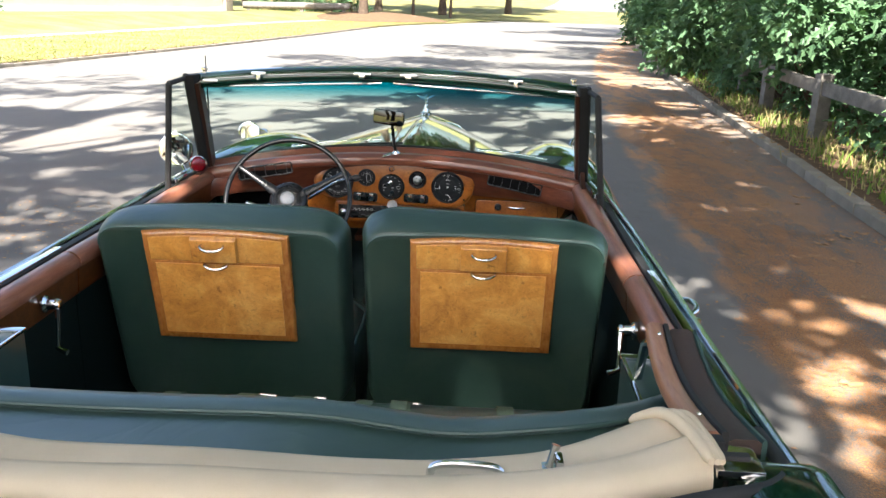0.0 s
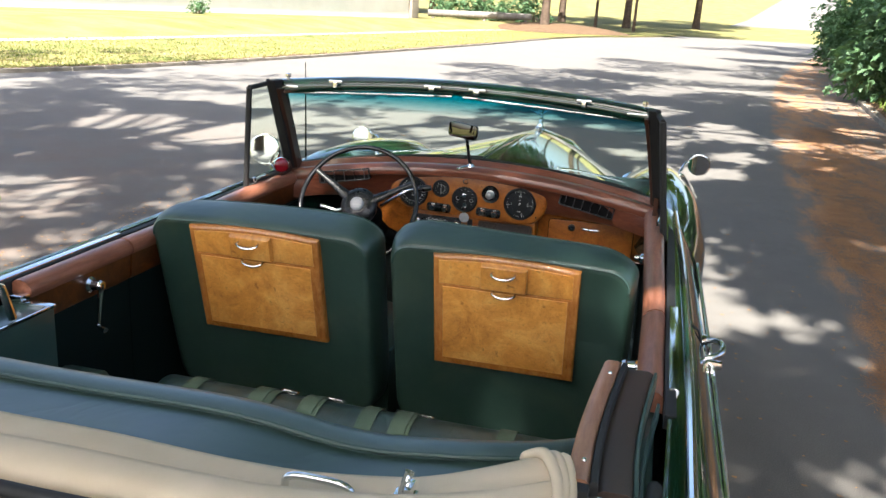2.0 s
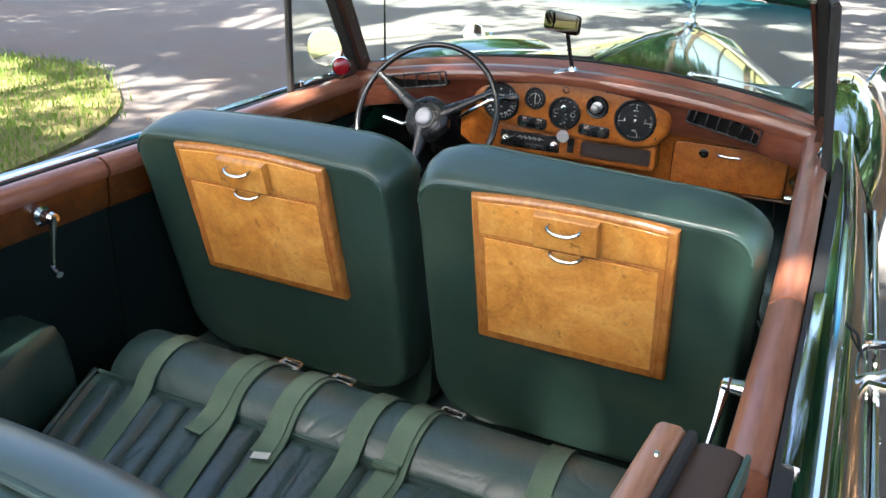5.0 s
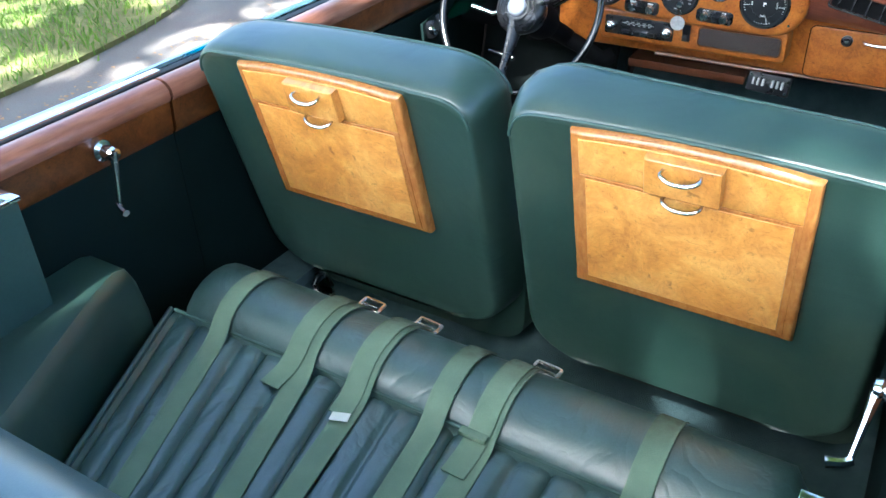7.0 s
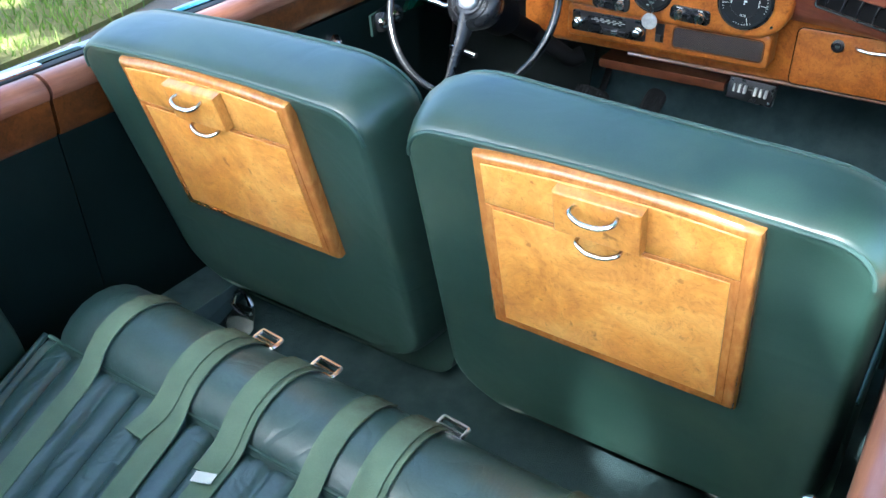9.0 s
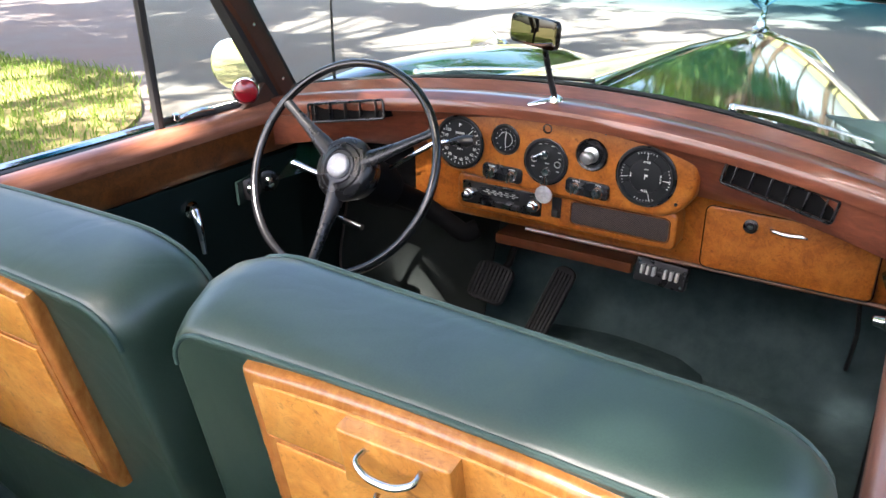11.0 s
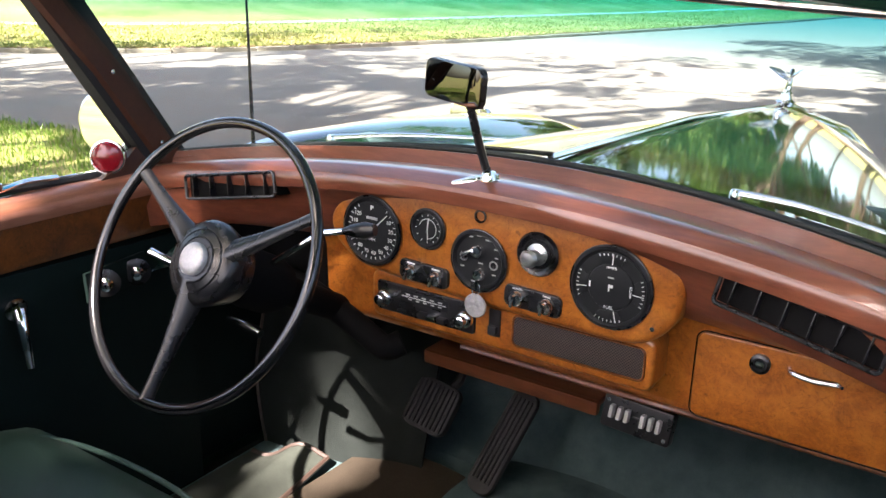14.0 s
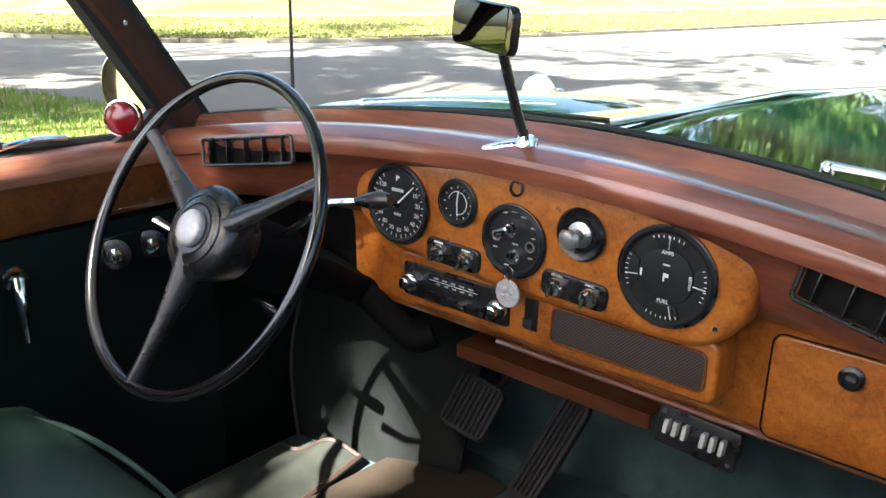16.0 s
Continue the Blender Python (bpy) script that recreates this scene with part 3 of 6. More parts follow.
def tree(name, at, height, spread, count, seed, label, trunk=0.28, leaf=0.34, low=0.35, lean=(0, 0), gaps={}, shade_leaves=()):
    """A tapered trunk with limbs and a broken crown of leaves."""
    root = grp(name, label, "tree", "trees along the road", at=at)
    rng = random.Random(seed)
    top = Vector((rng.uniform(-.4, .4), rng.uniform(-.4, .4), height * 0.72))
    spine = smooth([(0, 0, -0.2), (0.1, -0.05, height * 0.25), top * 0.65, top], 5)
    wood = [tube(spine, [trunk * (1.25 if k == 0 else 1 - 0.75 * k / (len(spine) - 1)) for k in range(len(spine))], 10)]
    lumps = []
    for k in range(13):
        a = k * 2.4 + rng.uniform(-.4, .4)
        h = height * rng.uniform(low, 0.72)
        reach = spread * rng.uniform(0.45, 1.0)
        s = spine[min(len(spine) - 1, int(h / (height * 0.72) * (len(spine) - 1)))]
        tip = Vector((reach * math.cos(a) + lean[0], reach * math.sin(a) + lean[1], h + height * rng.uniform(0.08, 0.28)))
        line = smooth([s, lerp(s, tip, 0.5) + Vector((0, 0, height * 0.04)), tip], 4)
        wood.append(tube(line, [trunk * 0.42 * (1 - 0.8 * j / (len(line) - 1)) for j in range(len(line))], 7))
        for _ in range(4):
            lumps.append((lerp(s, tip, rng.uniform(0.5, 1.08)) + Vector((rng.gauss(0, .5), rng.gauss(0, .5), rng.gauss(0.2, .4))), rng.uniform(0.5, 1.1) * spread * 0.2))
    lumps += [(top + Vector((rng.gauss(0, spread * .25), rng.gauss(0, spread * .25), rng.uniform(0, height * .22))), spread * 0.2) for _ in range(6)]

    def place(r):
        for _ in range(9):
            c, rad = r.choice(lumps)
            v = Vector((r.gauss(0, 1), r.gauss(0, 1), r.gauss(0, 0.75))).normalized()
            p = c + v * rad * (0.35 + 0.75 * r.random())
            fall = (p.z + at[2]) / SUN_DIR.z
            gx, gy = p.x + at[0] - SUN_DIR.x * fall, p.y + at[1] - SUN_DIR.y * fall
            # keep clear the breaks in the crown through which the sun reaches the ground
            if all((gx - cx) ** 2 + (gy - cy) ** 2 * .6 >= wide * wide for cx, cy, wide in gaps.get((math.floor(gx), math.floor(gy)), ())):
                return p, v
        return p + Vector((0, 0, 1.2)), v
    part("trunk", join(*wood), BARK, root)
    verts, faces = leaves(count, place, leaf, rng)
    for c, wide, high, n in shade_leaves:
        # an unseen sheet of leaves added to block the sun, with chinks aimed along it
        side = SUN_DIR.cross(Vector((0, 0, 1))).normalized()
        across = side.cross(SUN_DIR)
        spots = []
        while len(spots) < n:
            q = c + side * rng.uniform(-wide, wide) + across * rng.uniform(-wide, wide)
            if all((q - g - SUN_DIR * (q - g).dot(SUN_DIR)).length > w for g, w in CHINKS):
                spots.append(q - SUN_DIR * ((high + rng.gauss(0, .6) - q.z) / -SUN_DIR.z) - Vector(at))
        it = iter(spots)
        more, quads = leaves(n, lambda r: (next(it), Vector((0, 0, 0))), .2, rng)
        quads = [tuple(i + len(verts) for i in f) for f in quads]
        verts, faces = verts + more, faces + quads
    pydata("crown", verts, faces, CANOPY, root)
    return root


# openings in the crowns, each aimed so that sun lands on a chosen spot
GAPS = [(Vector(p), w) for p, w in (((-.575, 1.30, .64), .5), ((.28, .19, .6), .13), ((-.68, -.48, .96), .33), ((.14, -1.14, 1.31), .13), ((4.9, 8.6, 0), .4), ((5.4, 6.4, 0), .5), ((5.2, 4.7, 0), .45), ((5.9, 10.5, 0), .6), ((5.0, 5.5, 0), .6), ((5.6, 8.0, 0), .7), ((5.5, 12.5, 0), .8), ((6.2, 15.5, 0), .9), ((6.5, 9.0, 1.5), .8), ((6.6, 12.0, 1.8), .9),
                                   ((-5.2, 9.0, 0), .9), ((-6.6, 13, 0), 1.1), ((-3.6, 12, 0), .6), ((-7.0, 9.2, 0), .8), ((-4.4, 16.5, 0), .8), ((-1.5, 14, 0), .5), ((1.0, 17, 0), .5))]
# holes left in the added leaf sheets for the sun patches inside the car
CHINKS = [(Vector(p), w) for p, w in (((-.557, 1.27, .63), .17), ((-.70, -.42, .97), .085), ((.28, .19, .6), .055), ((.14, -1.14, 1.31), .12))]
rng = random.Random(77)
for x, y, w in ((2.3, 2.4, .2), (2.0, 1.94, .12), (2.7, 2.54, .15), (2.12, 1.39, .15), (1.62, 1.75, .12), (3.1, 3.4, .16), (2.8, 6.2, .2)):
    # ragged breaks that let warm patches fall on the road
    GAPS += [(Vector((x + rng.gauss(0, w), y + rng.gauss(0, .6 * w), 0)), w * rng.uniform(.5, .95)) for _ in range(6)]
for _ in range(48):
    # the crowns on the grass side are open, and most of the road there is dappled
    GAPS.append((Vector((rng.uniform(-14, -2.4), rng.uniform(4.5, 17), 0)), rng.uniform(.12, .55)))
for _ in range(30):
    GAPS.append((Vector((rng.uniform(-6, 2), rng.uniform(9, 18), 0)), rng.uniform(.25, .7)))
for _ in range(34):
    GAPS.append((Vector((rng.uniform(-9, -4.2), rng.uniform(-1, 5), 0)), rng.uniform(.3, .8)))
for _ in range(22):
    # broken light on the verge and the shrubs
    GAPS.append((Vector((rng.uniform(4.2, 8.2), rng.uniform(3, 20), rng.uniform(0, 1.8))), rng.uniform(.3, .8)))
for _ in range(36):
    # and fine flecks on the shaded half of the road
    GAPS.append((Vector((rng.uniform(2.5, 4.4), rng.uniform(.8, 15), 0)), rng.uniform(.06, .2)))
SPOTS = {}
for g, w in GAPS:
    cx, cy = g.x - SUN_DIR.x * g.z / SUN_DIR.z, g.y - SUN_DIR.y * g.z / SUN_DIR.z
    for ix in range(math.floor(cx - w), math.floor(cx + w) + 1):
        for iy in range(math.floor(cy - 1.3 * w), math.floor(cy + 1.3 * w) + 1):
            SPOTS.setdefault((ix, iy), []).append((cx, cy, w))
# added leaf sheets out of view: centre shaded, half width, height, leaf count
LEAF_SHADE = [(Vector((0, .1, 1.0)), 1.35, 9.5, 3000), (Vector((1.2, 2.4, 0)), .72, 9.5, 420), (Vector((.12, 1.2, .7)), .34, 9.0, 260)]
LEAF_SHADE_GRASS = [(Vector((-4.3, 3.7, 0)), 1.7, 9.5, 1200)]
for k, (x, y, h, s, lx, ly, n) in enumerate([(6.2, -9.0, 13.0, 6.0, -3.6, 0, 17000), (8.0, -2.0, 13.5, 7.0, -3.8, 0, 14000), (9.0, 6.5, 13.0, 8.2, -7.0, 0, 14500), (10.0, 15.0, 13.5, 8.5, -7.5, 0, 14500),
                                           (-10.5, -8.5, 13.0, 6.8, 4.2, 4.5, 8500), (-6.8, -6, 19, 6.8, 2.8, 5.5, 7000), (-19, -8.0, 12.5, 6.5, 1.0, 4, 7000), (-14, -5, 19, 6.5, 1, 4.2, 4600), (19, 40, 22, 9, -2, 0, 5000), (27, 52, 22, 9, 0, 0, 5000), (33, 36, 17, 8, 0, 0, 4000), (-2.5, -21.0, 14.0, 7.0, 0, 0, 6000), (14.0, 25.0, 15.0, 8.0, -9, 0, 11000)]):
    tree("tree", (x, y, 0.05), h, s, n, 20 + k, "broad-crowned roadside tree in full green leaf", low=0.66 if y < 0 and h > 18 else 0.5, leaf=0.36, lean=(lx, ly), gaps=SPOTS, shade_leaves=LEAF_SHADE if k == 0 else LEAF_SHADE_GRASS if k == 5 else ())
for k, (x, y, h, s) in enumerate(((11.5, 47, 26, 9), (10.5, 35, 21, 7.5), (15, 60, 28, 10))):
    tree("tree", (x + 1, y, 0.05), h, s, 5500, 120 + k, "tall green tree behind the roadside shrubs", low=0.28, leaf=0.6, lean=(-2, 0))


def kerb_x(y):
    return float(np.interp(y, [p[1] for p in KERB_R], [p[0] for p in KERB_R]))


for k in range(16):
    y = 8.2 + 2.3 * k + 0.10 * k * k
    off = (2.6, 2.5, 2.3, 2.1, 2.0, 1.9, 1.8, 1.7)[k] if k < 8 else 1.5
    bush("bush", (kerb_x(y) + off + 0.5 * math.sin(k * 2.1), y, 0.08), (2.7, 2.9, 2.9 + 0.5 * math.sin(k * 1.7)), 3000 if k < 6 else 1900, 60 + k, "dense dark green shrub with lobed leaves beside the fence", 0.2 if k < 5 else 0.27)
for k in range(7):
    y = 6.5 + 4.2 * k
    bush("tall_shrub", (kerb_x(y) + 4.8, y, 0.08), (3.4, 3.6, 4.6), 2300, 130 + k, "tall dark leafy thicket behind the fence", 0.26)

# unseen shrubs added behind the car, past the fence, to darken the paint's reflections
for k in range(4):
    y = -15 + 3.6 * k
    bush("tall_shrub", (kerb_x(y) + 3.6, y, 0.08), (3.4, 3.6, 4.2), 1900, 160 + k, "tall dark leafy thicket behind the fence", 0.28)

# ---- timber fence ----
def fence():
    root = grp("fence", "weathered grey timber post and rail fence along the verge", "fence")
    posts = [(4.95, 3.4), (5.15, 7.1), (5.43, 10.8), (5.85, 14.5), (6.5, 18.2), (7.3, 22)]
    for x, y in posts:
        p = part("post", box((0, 0, 0.47), (0.2, 0.2, 1.04), 0.014), GREYWOOD, root)
        p.matrix_basis = Matrix.Translation((x, y, 0.06)) @ Matrix.Rotation(0.1, 4, "Z")
    for (x0, y0), (x1, y1) in zip(posts, posts[1:]):
        d = Vector((x1 - x0, y1 - y0, 0))
        r = part("rail", box((0, 0, 0), (0.09, d.length - 0.12, 0.2), 0.014), GREYWOOD, root)
        r.matrix_basis = Matrix.Translation((lerp(x0, x1, .5), lerp(y0, y1, .5), 0.84)) @ Matrix.Rotation(math.atan2(-d.x, d.y), 4, "Z")


fence()


# ---- far side: white house, hedge, trees ----
bm = loft([[(p.x - 8.4, p.y + 4.0, 0.085), (p.x - 12.5, p.y + 5.5, 0.62), (p.x - 80, p.y + 30, 0.75)] for p in far_line[6:]], False, False)
tagged(new("lawn_bank", mesh_of("lawn_bank", thick(bm, 0.1), TURF)), "gently rising sunlit lawn", kind="structure")


def house():
    """A long white house standing along the far lawn; its front faces the road."""
    root = grp("house", "long white rendered house front beyond the lawn", "house")
    p, q = Vector((-36.5, 22.0, 0.3)), Vector((-22.8, 77.0, 0.3))
    d = (q - p).normalized()
    out = Vector((d.y, -d.x, 0))
    L = (q - p).length
    m = Matrix.Translation(p) @ Matrix((( d.x, out.x, 0, 0), (d.y, out.y, 0, 0), (0, 0, 1, 0), (0, 0, 0, 1)))
    part("wall", put(box((L / 2, -0.2, 2.9), (L, 0.4, 5.8)), m), RENDERWALL, root)
    part("end_wall", put(box((L - 0.2, -5.4, 2.9), (0.4, 10, 5.8)), m), RENDERWALL, root)
    part("plinth", put(box((L - 0.6, 0.15, 1.0), (1.2, 0.5, 2.6), 0.03), m), KERBSTONE, root)
    part("roof", put(loft([[(e, .7, 5.6), (e, -5, 8.2), (e, -10.8, 5.6)] for e in (-.6, L + .6)]), m), GREYWOOD, root)
    for k in range(7):
        wx = 4 + 8 * k
        w = part("window", put(box((wx, 0.03, 3.2), (1.9, 0.1, 1.5), 0.02), m), WHITE, root)
        part("pane", put(box((wx, 0.09, 3.2), (1.7, 0.03, 1.3)), m), GLASS, w)


house()
# the land rises gently in the distance, and the road with it
bm = loft([[(x, 100, -.02), (x * 1.6, 180, 2.2), (x * 3.5, 420, 14), (x * 6, 800, 22)] for x in (-120, -40, 10, 60, 120)], False, False)
tagged(new("far_rise", mesh_of("far_rise", thick(bm, 0.1), TURF)), "pale sunlit grass rising in the distance", kind="structure")
bm = loft([[(lerp(3.4, 17.2, f), 103, .0), (lerp(15, 30, f), 180, 2.25), (lerp(50, 75, f), 420, 14.1)] for f in (0, .5, 1)], False, False)
tagged(new("road_far", mesh_of("road_far", thick(bm, 0.05), ASPHALT)), "far end of the road climbing away", kind="structure")
rows = []
for k in range(1, 7):
    r = k / 6
    rows.append([(-26.5 + 4.2 * r * math.cos(a), 26.5 + 4.6 * r * math.sin(a) * (1 + .15 * math.sin(3 * a + 1)), .2 + .42 * (1 - r * r)) for a in [2 * math.pi * j / 24 for j in range(24)]])
tagged(new("mulch_patch", mesh_of("mulch_patch", loft(rows, True, True), SOIL)), "bare brown mulch patch on the far lawn", kind="structure")
# mulch bed with a group of tall trees, and a log rail beside the house
rows = []
for k in range(9):
    r = k / 8
    rows.append([(-10.5 + 7.5 * r * math.cos(a), 84 + 9 * r * math.sin(a) * (1 + .1 * math.sin(3 * a)), .12 + .75 * (1 - r * r)) for a in [2 * math.pi * j / 24 for j in range(24)]])
tagged(new("mulch_bed", mesh_of("mulch_bed", loft(rows[1:], True, True), SOIL)), "brown mulch bed under the far trees", kind="structure")
rail = grp("log_rail", "weathered grey log rail beside the white house", "fence")
part("log", tube([(-23.5, 84, 1.15), (-18, 86, 1.2), (-13.5, 88, 1.25)], [.34, .36, .33], 10), GREYWOOD, rail)
for px, py in ((-23, 84.2), (-18, 86), (-14, 87.8)):
    part("post", box((px, py, .55), (.3, .3, 1.0), .03), GREYWOOD, rail)
for k, (x, y) in enumerate(((-33.5, 27.5), (-27.5, 46))):
    bush("garden_shrub", (x, y, 0.55), (1.0, 0.9, 0.8), 260, 150 + k, "small reddish garden shrub beside the white house", 0.2)
for k, (x, y, h, s, w) in enumerate(((-10.9, 80, 28, 11, .42), (-7.0, 90, 31, 12, .16), (-3.0, 89, 30, 12, .15), (-15, 93, 31, 12, .2))):
    tree("tree", (x, y, 0.6), h, s, 5200, 191 + k, "tall shade tree in a mulch bed across the road", w, 1.0, low=.2)
tree("tree", (-46, 98, 0.3), 13, 7, 3200, 92, "tall garden tree behind the white house", 0.5, 0.6)
for k, (x, y) in enumerate(((-42, 116), (-33, 120), (-24, 112), (-14, 118), (-5, 114), (4, 124))):
    tree("tree", (x, y, .4), 36, 12, 5200, 210 + k, "very tall tree in the woods behind the gardens", .5, 1.3, low=.2)
for k in range(5):
    bush("hedge_shrub", (-24 + 2.6 * k, 92, 0.6), (2.8, 1.8, 2.4), 700, 110 + k, "clipped green hedge shrub in front of the garden", 0.35)


# ---- grass, litter ----
def tufts(name, count, place, tall, wide, material, seed, label):
    """Blades of grass, each a bent sliver."""
    rng = random.Random(seed)
    verts, faces = [], []
    for _ in range(count):
        c, s = place(rng)
        a = rng.uniform(0, 6.283)
        h, w = tall * rng.uniform(0.5, 1.3) * s, wide * rng.uniform(0.6, 1.3)
        side, lean = Vector((math.cos(a), math.sin(a), 0)), Vector((rng.gauss(0, .35), rng.gauss(0, .35), 0))
        i = len(verts)
        verts += [c - side * w / 2, c + side * w / 2, c + lean * h * .45 + Vector((0, 0, h * .65)) + side * w * .35, c + lean * h * .45 + Vector((0, 0, h * .65)) - side * w * .35, c + lean * h + Vector((0, 0, h))]
        faces += [(i, i + 1, i + 2, i + 3), (i + 3, i + 2, i + 4)]
    return tagged(pydata(name, verts, faces, material), label, "grass", kind="stuff")


def inside(x, y, poly):
    hit = False
    for (x0, y0), (x1, y1) in zip(poly, poly[1:] + poly[:1]):
        if (y0 > y) != (y1 > y) and x < (x1 - x0) * (y - y0) / (y1 - y0) + x0:
            hit = not hit
    return hit


def on_island(r):
    while True:
        x, y = r.uniform(-13, -3.9), r.uniform(-3.5, 5.4)
        if inside(x + r.gauss(0, .06), y + r.gauss(0, .06), ISLAND):
            return Vector((x, y, 0.02)), 1.0


tufts("grass", 42000, on_island, 0.085, 0.011, BLADE, 5, "lush green grass at the road corner")
far_pts = [p for p in far_line if -34 < p.x and p.y < 110]


def on_far(r):
    k = r.randrange(len(far_pts) - 1)
    p = lerp(far_pts[k], far_pts[k + 1], r.random())
    w = r.random() ** 1.3 * 16
    return Vector((p.x - .15 - w * .9, p.y + w * .45, 0.08)), 1.0


tufts("grass", 52000, on_far, 0.055, 0.05, BLEACHED, 6, "sunlit grass along the far verge")
tufts("dry_grass", 1500, lambda r: (Vector((kerb_x(y := r.uniform(4, 20)) + 0.75 + r.gauss(0, .25), y, 0.09)), r.uniform(.4, 1.2)), 0.2, 0.012, DRY, 7, "straw-coloured grass under the fence")
tufts("verge_weeds", 4200, lambda r: (Vector((kerb_x(y := r.uniform(3, 42)) + 0.3 + abs(r.gauss(.5, .7)), y, 0.09)), r.uniform(.3, 1.2)), 0.15, 0.028, BLADE, 8, "green weeds along the kerb")
NEEDLE = surface("fallen pine needles", (0.22, 0.1, 0.042), (0.52, 0.27, 0.12), 5, 60, 0.8, 0.1, 0, spec=0.2)
CRISP = surface("crisp brown leaf", (0.2, 0.1, 0.045), (0.42, 0.26, 0.13), 20, 90, 0.75, 0.1, 0.3, 0.001, spec=0.2)
rng = random.Random(9)
verts, faces = [], []
for _ in range(52000):
    y = rng.uniform(-1.5, 16)
    x = kerb_x(y) - 1.72 + abs(rng.gauss(0, .75)) + .09 * math.sin(1.7 * y) + .06 * math.sin(4.1 * y) + rng.gauss(0, .05)
    if x > kerb_x(y) - .02:
        x = kerb_x(y) - rng.random() * .3
    a, l = rng.uniform(0, 6.283), rng.uniform(.04, .1)
    d, n = Vector((math.cos(a), math.sin(a), 0)), Vector((-math.sin(a), math.cos(a), 0)) * .0024
    c, i = Vector((x, y, .004 + rng.random() * .008)), len(verts)
    verts += [c - d * l / 2 - n, c + d * l / 2, c - d * l / 2 + n]
    faces.append((i, i + 1, i + 2))
tagged(pydata("pine_needles", verts, faces, NEEDLE), "rusty fallen pine needles strewn along the road edge", "litter", kind="stuff")
verts, faces = [], []
for k in range(980):
    y = rng.uniform(-2, 22)
    x = kerb_x(y) - abs(rng.gauss(0, .7)) - .02 if k % 3 else rng.uniform(-5, 3.6)
    base = .006
    if k >= 420:
        x, base = kerb_x(y) + (.2 + abs(rng.gauss(.2, .5)) if k % 4 else rng.uniform(.03, .17)), .108
    s, a = rng.uniform(.02, .075) if k % 3 else rng.uniform(.012, .04), rng.uniform(0, 6.283)
    i, cs, sn = len(verts), math.cos(a), math.sin(a)
    for u, v, e in ((-1, 0, .3), (-.5, .5, .02), (.2, .32, .0), (.5, .55, .25), (1, 0, .1), (.45, -.5, .3), (.1, -.3, 0), (-.5, -.45, .08), (0, 0, 0.02)):
        verts.append(Vector((x + s * (u * cs - v * sn), y + s * (u * sn + v * cs), base + s * e * .8)))
    faces += [(i + j, i + (j + 1) % 8, i + 8) for j in range(8)]
for k in range(520):
    # crumbs of bark and leaf on the asphalt beside the car
    x, y, s, a = rng.uniform(1.1, 4.0), rng.uniform(-2.5, 8), rng.uniform(.006, .018), rng.uniform(0, 6.283)
    i = len(verts)
    for b in (0, 1.9, 3.6, 5.0):
        verts.append(Vector((x + s * math.cos(a + b), y + s * math.sin(a + b) * .7, .004 + .006 * rng.random())))
    faces.append((i, i + 1, i + 2, i + 3))
for k in range(1500):
    # crumbled leaves between the grass corner and the car
    x, y, s, a = -3.9 + abs(rng.gauss(0, 1.0)), rng.uniform(-2.5, 5.5), rng.uniform(.006, .022), rng.uniform(0, 6.283)
    if x > -1.0 or inside(x, y, ISLAND):
        continue
    i = len(verts)
    for b in (0, 1.9, 3.6, 5.0):
        verts.append(Vector((x + s * math.cos(a + b), y + s * math.sin(a + b) * .7, .004 + .006 * rng.random())))
    faces.append((i, i + 1, i + 2, i + 3))
tagged(pydata("dry_leaves", verts, faces, CRISP), "crisp brown leaves scattered on the asphalt", "litter", kind="stuff")

# ======== the car ========
car = grp("convertible_car", "dark green open vintage convertible with walnut and green leather interior", "car")


def bow(x, mid, end, half=0.66):
    return mid + (end - mid) * (x / half) ** 2


# -- outer body --
def side_shell(s):
    rows = []
    #          y     belt_x belt_z  mid_x  mid_z  low_x
    for y, bx, bz, mx, mz, lx in ((-3.05, .40, .92, .50, .75, .46), (-2.7, .60, 1.10, .74, .85, .66), (-2.2, .70, 1.2, .86, .95, .80), (-1.7, .755, 1.235, .91, 1.0, .86),
                                  (-1.28, .785, 1.262, .915, 1.02, .88), (-.6, .802, 1.235, .905, 1.02, .885), (-.1, .806, 1.228, .9, 1.02, .88),
                                  (.4, .80, 1.232, .892, 1.02, .87), (.8, .79, 1.238, .88, 1.03, .86), (1.12, .765, 1.245, .87, 1.03, .86)):
        pts = [(bx - .025, bz - .004), (bx + .004, bz), (lerp(bx, mx, .35), bz - .02), (lerp(bx, mx, .75), lerp(bz, mz, .4)), (mx, mz), (mx + .01, .85), (lerp(mx, lx, .5) + .005, .6), (lx, .42), (lx - .05, .34)]
        rows.append([(s * x, y, z) for x, z in pts])
    bm = loft(rows, False, False)
    return thick(bm, 0.02, (-s, 0, 0))


for s in (-1, 1):
    part("body_side", side_shell(s), PAINT, car, angle=60)
# rear deck and boot
rows = []
for y, hw, zc, ze in ((-1.30, .77, 1.302, 1.285), (-1.6, .752, 1.275, 1.235), (-2.1, .70, 1.22, 1.19), (-2.6, .60, 1.12, 1.08), (-2.95, .42, .98, .93), (-3.08, .36, .8, .78), (-3.1, .36, .5, .48)):
    rows.append([(hw * u, y, zc - (zc - ze) * abs(u) ** 2.2) for u in [k / 10 - 1 for k in range(21)]])
part("boot_deck", thick(loft(rows, False, False), 0.02), PAINT, car, angle=60)
